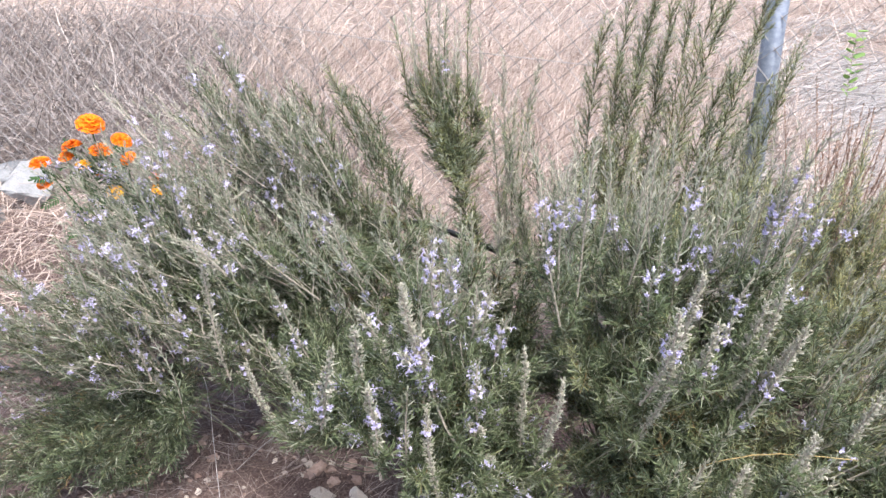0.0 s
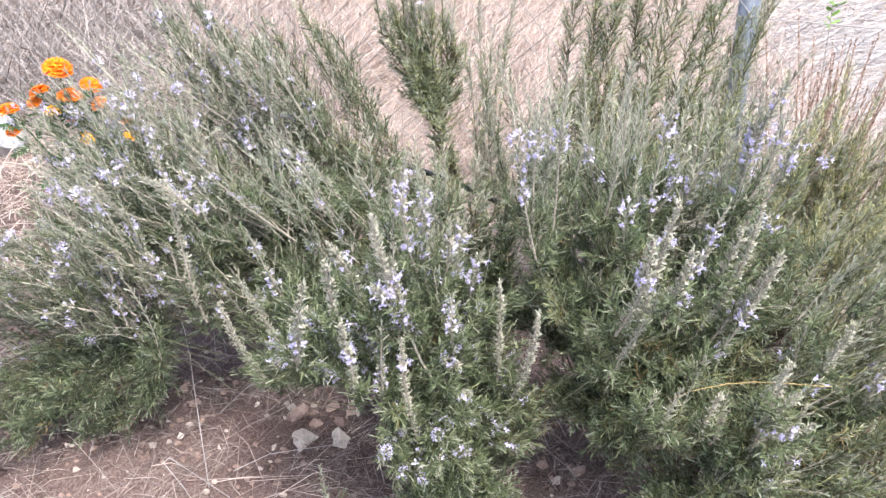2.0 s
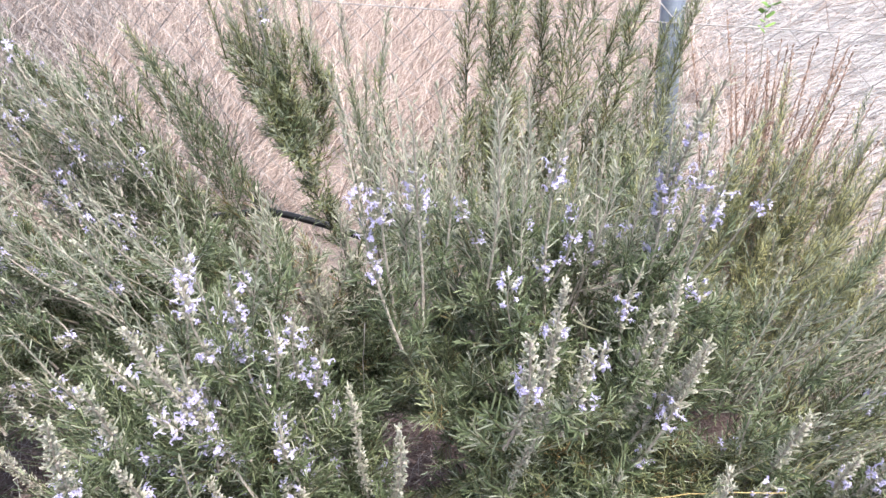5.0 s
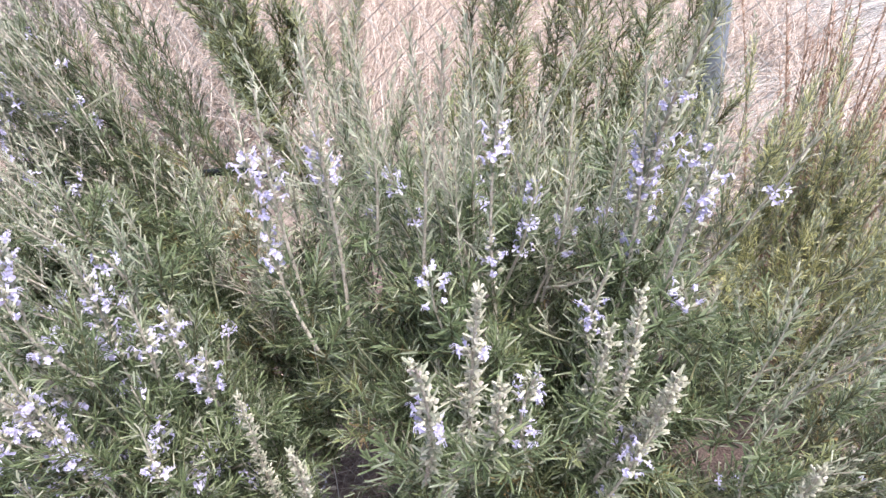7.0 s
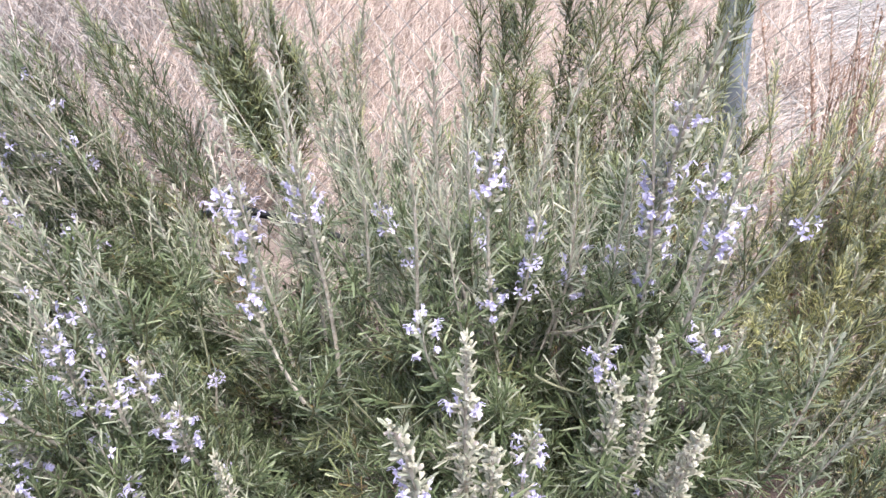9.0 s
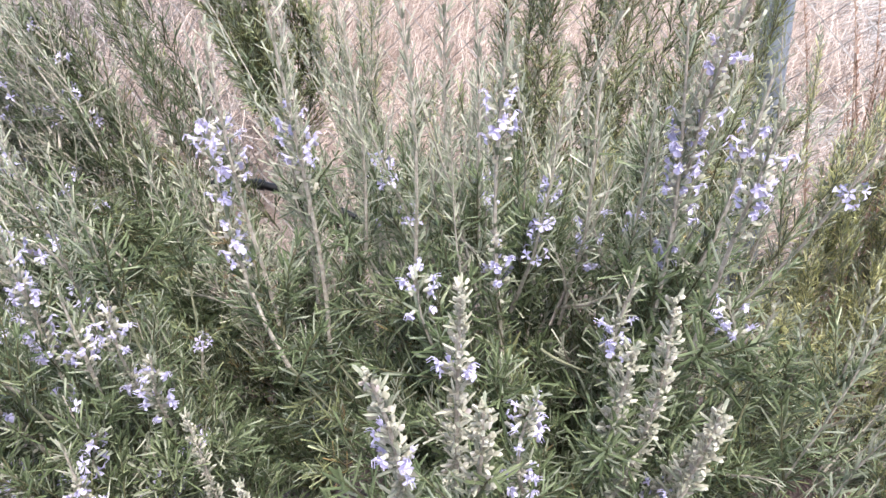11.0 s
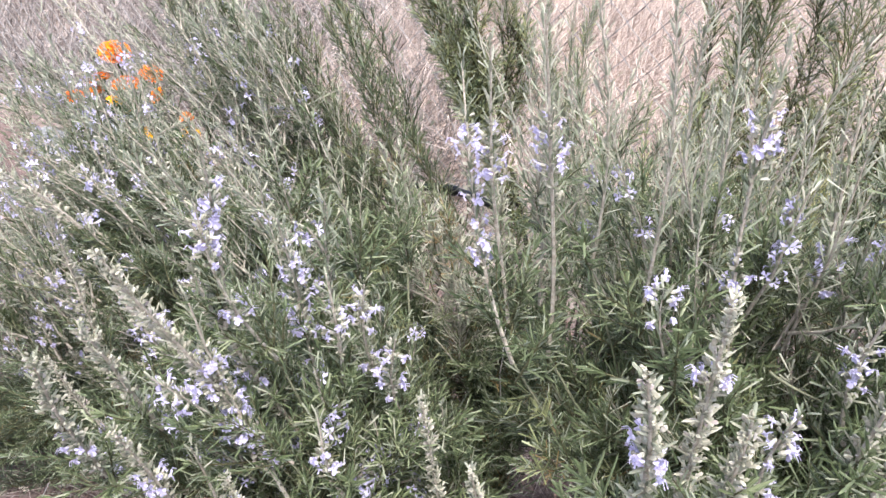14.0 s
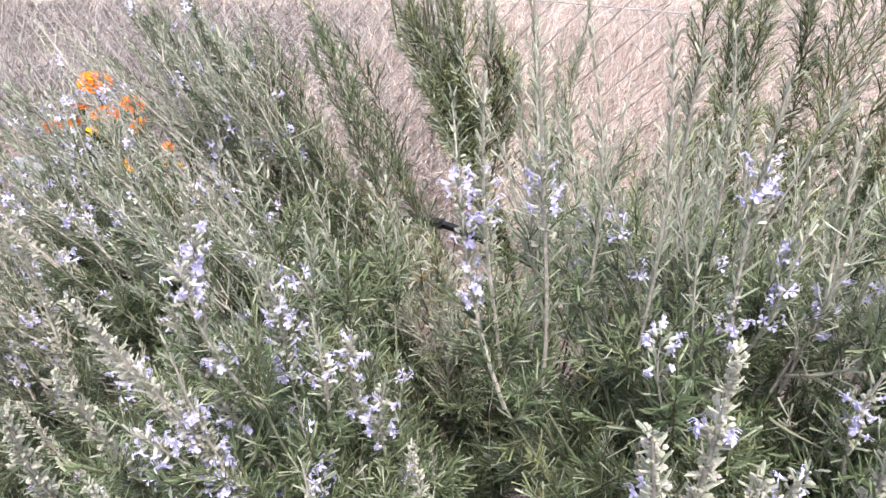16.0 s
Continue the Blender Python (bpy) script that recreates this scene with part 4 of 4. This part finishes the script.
gold.heroes([("grey", 0.645, 1.01, 0.418, 0.634, 0.97, 0.611), ("tan", 0.658, 0.94, 0.448, 0.647, 0.90, 0.58), ("grey", 0.831, 1.01, 0.455, 0.81, 0.97, 0.611),
             ("grey", 0.833, 1.01, 0.481, 0.871, 0.97, 0.635), ("grey", 0.895, 0.94, 0.516, 0.87, 0.90, 0.645), ("grey", 0.875, 0.94, 0.469, 0.933, 0.90, 0.587),
             ("flower", 0.921, 1.13, 0.543, 0.917, 1.09, 0.697), ("tan", 0.831, 1.13, 0.619, 0.829, 1.09, 0.747), ("grey", 1.003, 1.13, 0.624, 0.987, 1.09, 0.743),
             ("grey", 0.727, 1.01, 0.571, 0.719, 0.97, 0.696), ("tan", 0.431, 0.94, 0.493, 0.431, 0.90, 0.617), ("tan", 0.525, 0.94, 0.473, 0.505, 0.90, 0.601)])
gold.fan(13, (0.56, 1.00, 0.16), (0.92, 1.04, 0.12), (0.70, 0.92, 0.50), (1.28, 0.98, 0.40), 22, STRAWY, keep=True, span=(0.05, 0.09), splay=0.55)
gold.fan(14, (0.60, 1.14, 0.36), (0.96, 1.18, 0.26), (0.80, 1.06, 0.68), (1.34, 1.10, 0.52), 26, STRAWY, span=(0.05, 0.09), splay=0.55)
gold.fan(13, (0.68, 1.30, 0.36), (1.10, 1.36, 0.26), (0.86, 1.28, 0.74), (1.46, 1.34, 0.56), 32, STRAWY, span=(0.05, 0.09), splay=0.55)
gold.fan(10, (1.10, 1.40, 0.18), (1.40, 1.50, 0.12), (1.24, 1.42, 0.50), (1.74, 1.54, 0.42), 34, {"gold": 4, "olive": 2, "thin": 3}, span=(0.05, 0.10), splay=0.6)
gold.shoots(34, (0.52, 0.97, 0.26), (1.00, 1.02, 0.22), (0.62, 0.90, 0.46), (1.22, 0.96, 0.42), {"thin": 2, "tan": 5, "grey": 1, "olive": 1}, sides=1, bloom=0.2)
gold.shoots(40, (0.62, 1.08, 0.44), (1.06, 1.14, 0.36), (0.76, 1.02, 0.66), (1.30, 1.08, 0.56), {"thin": 3, "tan": 5, "gold": 1.5, "olive": 1}, sides=1, bloom=0.3)
gold.shoots(30, (0.74, 1.26, 0.48), (1.20, 1.32, 0.40), (0.88, 1.22, 0.76), (1.44, 1.28, 0.60), {"thin": 4, "tan": 3, "gold": 2.5, "olive": 1}, sides=1, bloom=0.3)
# cushion beneath the spikes, painted dark with old leaves as shade
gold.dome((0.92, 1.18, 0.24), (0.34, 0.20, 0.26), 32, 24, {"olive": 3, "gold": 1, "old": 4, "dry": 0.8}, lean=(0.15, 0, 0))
gold.close()
feather = Bush((0.98, 1.72, 0.0), "feathery yellow-green rosemary bush beside dry stalks", 53)
feather.fan(20, (0.80, 1.64, 0.34), (1.18, 1.68, 0.30), (0.80, 1.63, 0.70), (1.26, 1.68, 0.66), 24, {"gold": 6, "tan": 0.6}, keep=True, span=(0.07, 0.12), splay=0.65, bloom=0.0)
feather.fan(20, (0.80, 1.62, 0.44), (1.24, 1.66, 0.40), (0.82, 1.62, 0.80), (1.30, 1.66, 0.76), 16, {"gold": 6, "thin": 2}, span=(0.05, 0.08), splay=0.4, bloom=0.0, stem=False)
feather.fan(16, (0.78, 1.58, 0.22), (1.24, 1.60, 0.20), (0.78, 1.52, 0.54), (1.34, 1.58, 0.52), 34, {"gold": 6, "thin": 1}, span=(0.07, 0.12), splay=0.7)
feather.close()

# ---------------------------------------------------------------- other plants
def stalk_clump(at, count, spread, tall_range, label):
    c = thing("dry_stalk_clump", at, label, "dry plant")
    variants = []
    for v in range(4):
        g = np.random.default_rng(90 + v)
        s = Shape(RUST)
        bend = g.normal(size=2) * 0.05
        line = [np.array((bend[0] * u * u, bend[1] * u * u, u)) for u in np.linspace(0, 1, 8)]
        s.tube(line, [0.0027 * (1 - 0.7 * u) for u in np.linspace(0, 1, 8)], 0, 4)
        for _ in range(230):
            u = g.uniform(0.30, 1.0)
            p = np.array((bend[0] * u * u, bend[1] * u * u, u))
            w = unit(np.array((g.normal(), g.normal(), 1.8)))
            s.leaf(p, w, (0, 0, 1) + g.normal(size=3) * 0.2, g.uniform(0.009, 0.022) * (1.25 - 0.7 * u), 0.0013, 0, 0, False, g.normal() * 0.1)
        variants.append(s.mesh("stalk"))
    for _ in range(count):
        x, y = rng.normal(size=2) * spread
        h = rng.uniform(*tall_range)
        d = np.array((rng.normal() * 0.040 + 0.03 + x * 0.3, rng.normal() * 0.06, 1.0))
        part("stalk", variants[int(rng.integers(4))], c, frame_to((x, y, 0), np.array((x, y, 0)) + d, rng.uniform(0, 6), h))


stalk_clump((1.04, 1.80, 0.0), 64, 0.042, (0.60, 0.95), "clump of rust-brown dry flower stalks")


def marigold_head(amber, seed):
    """A full ruffled flower head: rings of notched petals over a green cup."""
    g = np.random.default_rng(seed)
    s = Shape(AMBER if amber else ORANGE, GREEN)
    for ring, (count, tilt, ln, wd, z) in enumerate(((24, 1.55, 0.0275, 0.0062, 0.0), (22, 1.32, 0.0265, 0.0062, 0.0035), (16, 1.08, 0.0245, 0.006, 0.006), (14, 0.82, 0.0225, 0.0056, 0.008), (11, 0.55, 0.020, 0.005, 0.009), (7, 0.25, 0.0175, 0.0045, 0.010))):
        for k in range(count):
            az = 6.283 * k / count + ring * 0.3 + g.normal() * 0.08
            th = tilt + g.normal() * 0.1
            d = np.array((math.cos(az) * math.sin(th), math.sin(az) * math.sin(th), math.cos(th)))
            w = np.array((-math.sin(az), math.cos(az), 0))
            up = np.cross(d, w)
            b = np.array((0, 0, z))
            rows = []
            for u, q in ((0.15, 0.4), (0.6, 0.85), (0.9, 1.0)):
                c = b + d * ln * u
                ruf = up * 0.0022 * u
                rows += [c - w * wd * q - ruf * g.normal(), c + ruf, c + w * wd * q - ruf * g.normal()]
            tip = b + d * ln
            rows += [tip - w * wd * 0.55 - up * 0.002, tip - d * 0.003, tip + w * wd * 0.55 - up * 0.002]
            s.add(rows, [(3 * i + j, 3 * i + j + 1, 3 * i + j + 4, 3 * i + j + 3) for i in range(3) for j in range(2)], 0)
    s.tube([(0, 0, -0.022), (0, 0, -0.012), (0, 0, 0.0)], [0.003, 0.007, 0.008], 1, 8)
    return s.mesh("flower_head")


HEADS = [marigold_head(False, 1), marigold_head(False, 2), marigold_head(True, 3)]


def marigold_leaf_mesh(seed):
    g = np.random.default_rng(seed)
    s = Shape(GREEN)
    s.tube([(0, 0, 0), (0, 0.01, 0.05), (0, 0.025, 0.10)], [0.001, 0.0008, 0.0005], 0, 3)
    for k in range(13):
        u = 0.2 + 0.8 * k / 12
        side = -1 if k % 2 else 1
        p = np.array((0, 0.025 * u * u, 0.10 * u))
        d = unit(np.array((side * (1.0 if k < 12 else 0.0), 0.2 + g.normal() * 0.15, 0.75)))
        s.leaf(p, d, (0, 1, 0.2), 0.034 - 0.010 * u, 0.0052, 0, 0, True, g.normal() * 0.1)
    return s.mesh("leaf")


MLEAVES = [marigold_leaf_mesh(k) for k in range(3)]


def marigold(at, heads, label):
    c = thing("marigold", at, label, "flower", "marigolds")
    at = np.array(at)
    for x, y, z, size, kind in heads:
        p = np.array((x, y, z)) - at
        s = Shape(GREEN)
        line = [p * u + np.array((0, 0, 0.05 * math.sin(u * 3.14))) for u in np.linspace(0, 1, 7)]
        line[-1] = p - np.array((0, 0, 0.02))
        s.tube(line, [0.004 - 0.0018 * u for u in np.linspace(0, 1, 7)], 0, 5)
        part("stem", s.mesh("stem"), c)
        face = unit(np.array((0.05 + rng.normal() * 0.22, -0.12 + rng.normal() * 0.22, 1.0)))
        part("flower_head", HEADS[kind], c, frame_to(p, p + face, rng.uniform(0, 6), size / 0.055) @ Matrix.Diagonal((1, 1, 0.62, 1)))
        for _ in range(8):
            u = rng.uniform(0.35, 0.93)
            q = p * u + np.array((0, 0, 0.03))
            d = np.array((rng.normal() * 0.7, rng.normal() * 0.7 - 0.2, rng.normal() * 0.4 + 0.6))
            part("leaf", MLEAVES[int(rng.integers(3))], c, frame_to(q, q + d, rng.uniform(0, 6), rng.uniform(0.45, 0.8)))


marigold((-1.05, 2.22, 0.0), [(-1.05, 2.13, 0.68, 0.085, 0), (-1.03, 2.12, 0.60, 0.075, 0), (-0.985, 2.17, 0.615, 0.065, 0), (-1.13, 2.15, 0.60, 0.065, 0), (-1.155, 2.15, 0.565, 0.05, 1),
                              (-1.24, 2.15, 0.54, 0.068, 1), (-1.24, 2.15, 0.475, 0.055, 0), (-1.107, 2.15, 0.54, 0.05, 2), (-0.965, 2.15, 0.565, 0.055, 1)],
         "bushy marigold with ruffled orange flowers")
marigold((-0.98, 2.24, 0.0), [(-1.03, 2.15, 0.45, 0.06, 2), (-1.052, 2.15, 0.515, 0.045, 0), (-1.02, 2.17, 0.52, 0.035, 1), (-0.888, 2.15, 0.465, 0.05, 2), (-0.892, 2.15, 0.51, 0.04, 1)],
         "low marigold with amber and orange flowers")
marigold((1.62, 1.95, 0.0), [(1.59, 1.9, 0.418, 0.028, 2)], "small orange marigold among yellow-green foliage")


def green_weed():
    c = thing("green_weed", (1.16, 2.12, 0.0), "thin weed with fresh green oval leaves on the fence", "weed")
    pts = [np.array((0.03 * math.sin(u * 4), 0.05 * u, u * 1.0)) for u in np.linspace(0, 1, 10)]
    s = Shape(STEM)
    s.tube(pts, [0.0022 - 0.001 * u for u in np.linspace(0, 1, 10)], 0, 4)
    part("stem", s.mesh("stem"), c)
    s = Shape(BRIGHT)
    s.leaf((0, 0, 0), (0, 0, 1), (0, 1, 0), 0.034, 0.0085, 0, 0, True, 0.1)
    me = s.mesh("leaf")
    for k in range(16):
        u = 0.82 + 0.18 * k / 15
        p = np.array((0.03 * math.sin(u * 4), 0.05 * u, u))
        d = np.array(((1 if k % 2 else -1) * 0.9, -0.3 + rng.normal() * 0.3, 0.3 + rng.normal() * 0.3))
        part("leaf", me, c, frame_to(p, p + d, rng.uniform(-0.5, 0.5), rng.uniform(0.8, 1.2)))


green_weed()


# ---------------------------------------------------------------- stones and the watering pipe
def stone_mesh(seed, mat):
    """A broken lump: the hull of scattered points, with chipped, slightly rough faces."""
    g = np.random.default_rng(seed)
    bm = bmesh.new()
    for _ in range(11):
        bm.verts.new(Vector(unit(g.normal(size=3)) * g.uniform(0.80, 1.15)))
    bmesh.ops.convex_hull(bm, input=bm.verts)
    bmesh.ops.bevel(bm, geom=list(bm.edges), offset=0.05, segments=1, affect="EDGES")
    bmesh.ops.subdivide_edges(bm, edges=[e for e in bm.edges if e.calc_length() > 0.25], cuts=3, use_grid_fill=True)
    bmesh.ops.triangulate(bm, faces=list(bm.faces))
    off = Vector(g.uniform(-50, 50, 3))
    for v in bm.verts:
        v.co *= 1 + 0.20 * noise.noise(v.co * 2.2 + off) + 0.13 * noise.noise(v.co * 5 + off) + 0.06 * noise.noise(v.co * 13 + off)
    me = bpy.data.meshes.new("stone")
    bm.to_mesh(me)
    bm.free()
    me.materials.append(mat)
    return me


def stone(x, y, size, mat, label, seed, flat=0.65, group="stones on the soil"):
    ob = new("stone", stone_mesh(seed, mat))
    ob.matrix_world = pose(x, y, height(x, y) + size * flat * 0.55, rng.normal() * 8, rng.normal() * 8, rng.uniform(0, 360)) @ Matrix.Diagonal((size, size * rng.uniform(0.65, 0.9), size * flat, 1))
    return tagged(ob, label, "stone", group)


for k, (x, y, size, pale) in enumerate(((-0.290, 1.352, 0.042, 1), (-0.198, 1.358, 0.035, 1), (-0.314, 1.438, 0.035, 0), (-0.227, 1.466, 0.024, 0), (-0.268, 1.408, 0.022, 0), (-0.174, 1.456, 0.024, 0),
                                        (-0.207, 1.416, 0.028, 0), (-0.278, 1.474, 0.011, 1), (-0.348, 1.428, 0.010, 1), (-0.749, 1.392, 0.034, 0), (-0.602, 1.472, 0.025, 0), (-0.635, 1.518, 0.022, 0),
                                        (-0.694, 1.468, 0.015, 0), (-0.433, 1.475, 0.010, 1), (-0.492, 1.329, 0.011, 1), (-0.60, 1.36, 0.014, 1), (-0.56, 1.41, 0.012, 0), (-0.66, 1.33, 0.013, 1), (-0.80, 1.31, 0.014, 0),
                                        (0.245, 1.30, 0.026, 0), (0.39, 1.25, 0.022, 0), (0.33, 1.22, 0.015, 1), (0.285, 1.33, 0.013, 1), (-0.36, 1.33, 0.011, 1), (-0.86, 1.32, 0.016, 1), (-0.95, 1.40, 0.020, 1))):
    stone(x, y, size, STONE_PALE if pale else STONE, "chalky pale limestone lump on soil" if pale else "rough pinkish limestone lump on soil", 200 + k, 0.52)
for k, (x, y, size) in enumerate(((-1.78, 2.95, 0.15), (-1.98, 3.12, 0.15), (-1.86, 2.76, 0.11), (-2.15, 2.90, 0.12))):
    stone(x, y, size, STONE_GREY, "smooth grey stone block beside the fence", 300 + k, 0.7, "grey stones by the fence")


def pebbles():
    s = Shape(STONE, STONE_PALE)
    for _ in range(2200):
        x, y, r = rng.uniform(-1.4, 1.2), rng.uniform(0.8, 1.9), rng.gamma(2.0, 0.0021)
        pts = [unit(rng.normal(size=3)) for _ in range(2)]
        a, b = basis(pts[0])
        z = height(x, y)
        ring = [np.array((x, y, z + r * 0.25)) + r * (math.cos(w) * np.array((1, 0, 0)) + math.sin(w) * np.array((0, 0.8, 0))) * rng.uniform(0.7, 1.2) for w in np.arange(6) * 1.047]
        top = [np.array((x, y, z + r * 0.8)) + 0.55 * (p - np.array((x, y, z + r * 0.25))) for p in ring]
        low = [p - np.array((0, 0, r * 0.6)) for p in ring]
        s.add(low + ring + top, [(i, (i + 1) % 6, 6 + (i + 1) % 6, 6 + i) for i in range(6)] + [(6 + i, 6 + (i + 1) % 6, 12 + (i + 1) % 6, 12 + i) for i in range(6)] + [tuple(range(12, 18))], int(rng.random() < 0.3))
    tagged(new("pebbles", s.mesh("pebbles")), "scattered pinkish pebbles on reddish soil", "pebbles", kind="stuff")


pebbles()


def clods():
    s = Shape(SOIL, STONE)
    for _ in range(2600):
        x, y, r = rng.uniform(-1.3, 0.7), rng.uniform(0.85, 1.8), rng.gamma(2.2, 0.0026)
        c = np.array((x, y, height(x, y) + r * 0.2))
        s.add([c + r * unit(d + rng.normal(size=3) * 0.3) for d in np.array(((1, 0, 0), (0, 1, 0), (-1, 0, 0), (0, -1, 0), (0, 0, 0.8), (0, 0, -1.0)))],
              [(0, 1, 4), (1, 2, 4), (2, 3, 4), (3, 0, 4), (1, 0, 5), (2, 1, 5), (3, 2, 5), (0, 3, 5)], int(rng.random() < 0.12))
    tagged(new("clods", s.mesh("clods")), "crumbly reddish-brown soil clods", "soil", kind="stuff")


clods()


def gravel():
    s = Shape(STONE_PALE)
    for _ in range(2000):
        x, y, r = 1.02 + rng.gamma(1.8, 0.45), rng.normal(1.15, 0.35), rng.uniform(0.004, 0.012)
        ring = [np.array((x + r * math.cos(w) * rng.uniform(0.7, 1.2), y + r * math.sin(w) * rng.uniform(0.7, 1.2), 0.012)) for w in np.arange(5) * 1.2566]
        s.add([p - np.array((0, 0, 0.02)) for p in ring] + [p * 1.0 + np.array((0, 0, r * 0.5)) for p in ring], [(i, (i + 1) % 5, 5 + (i + 1) % 5, 5 + i) for i in range(5)] + [(5, 6, 7, 8, 9)])
    tagged(new("gravel", s.mesh("gravel")), "pale loose gravel beside the bushes", "gravel", kind="stuff")


gravel()

pipe = thing("drip_pipe", (0.05, 1.50, 0.0), "thin black drip irrigation pipe across the branches", "pipe")
s = Shape(PIPE)
line = [(-0.95, 0.30, 0.02), (-0.60, 0.30, 0.30), (-0.36, 0.30, 0.50), (-0.17, 0.30, 0.555), (-0.03, 0.30, 0.53), (0.20, 0.29, 0.425), (0.36, 0.27, 0.30), (0.55, 0.2, 0.10), (0.75, 0.1, 0.015)]
pts = []
for i in range(len(line) - 1):
    p = [np.array(line[min(max(j, 0), len(line) - 1)]) for j in range(i - 1, i + 3)]
    pts += [0.5 * (2 * p[1] + (p[2] - p[0]) * u + (2 * p[0] - 5 * p[1] + 4 * p[2] - p[3]) * u * u + (3 * p[1] - p[0] - 3 * p[2] + p[3]) * u ** 3) for u in np.linspace(0, 1, 6, endpoint=False)]
s.tube(pts, [0.008] * len(pts), 0, 10)
part("tube", s.mesh("tube", True), pipe, label="matt black plastic tube")
s = Shape(PIPE)
s.tube([pts[20], pts[21]], [0.0105, 0.0105], 0, 10)
part("dripper", s.mesh("dripper", True), pipe, label="black plastic dripper collar")


def stray_stalk(pts, label, mat=STRAW_PALE):
    s = Shape(mat)
    pts = [np.array(p) for p in pts]
    fine = []
    for i in range(len(pts) - 1):
        fine += [pts[i] + (pts[i + 1] - pts[i]) * u + rng.normal(size=3) * 0.0006 for u in (0.0, 0.33, 0.66)]
    fine.append(pts[-1])
    s.tube(fine, [0.0011 - 0.0005 * k / len(fine) for k in range(len(fine))], 0, 5)
    tagged(new("dry_stalk", s.mesh("dry_stalk", True)), label, "dry grass", "stray dry stalks")


stray_stalk([(0.135, 1.36, 0.0), (0.138, 1.35, 0.25), (0.140, 1.34, 0.42), (0.142, 1.33, 0.52), (0.150, 1.33, 0.60)], "thin upright straw stalk before dark foliage")
stray_stalk([(-0.12, 1.58, 0.0), (-0.08, 1.56, 0.40), (-0.055, 1.55, 0.60), (-0.005, 1.55, 0.67)], "pale leaning straw stalk among rosemary twigs")
stray_stalk([(0.44, 1.10, 0.38), (0.445, 1.02, 0.47), (0.455, 0.965, 0.54), (0.478, 0.95, 0.571), (0.53, 0.95, 0.585), (0.573, 0.95, 0.59), (0.64, 0.95, 0.586), (0.709, 0.95, 0.58)], "golden arched straw stalk lying on rosemary", GOLDEN)
stray_stalk([(-0.62, 1.26, 0.015), (-0.60, 1.27, 0.03), (-0.53, 1.22, 0.035), (-0.41, 1.15, 0.015)], "bleached bent straw stalk lying on the soil")
stray_stalk([(-0.61, 1.26, 0.02), (-0.545, 1.19, 0.02), (-0.50, 1.14, 0.015)], "pale straw stalk lying on the soil")
stray_stalk([(-0.80, 1.28, 0.01), (-0.80, 1.36, 0.05), (-0.78, 1.39, 0.07), (-0.73, 1.40, 0.05)], "hooked straw stalk over a pinkish stone")
stray_stalk([(-0.44, 1.24, 0.02), (-0.36, 1.285, 0.03), (-0.25, 1.30, 0.035), (-0.16, 1.32, 0.03)], "long thin straw stalk before pale stones")
stray_stalk([(-0.52, 1.43, 0.015), (-0.48, 1.48, 0.03), (-0.41, 1.56, 0.05)], "short straw stalk on shaded soil")
stray_stalk([(-0.49, 1.20, 0.01), (-0.53, 1.32, 0.10), (-0.55, 1.40, 0.24), (-0.56, 1.42, 0.33)], "thin upright dead stalk over bare soil")
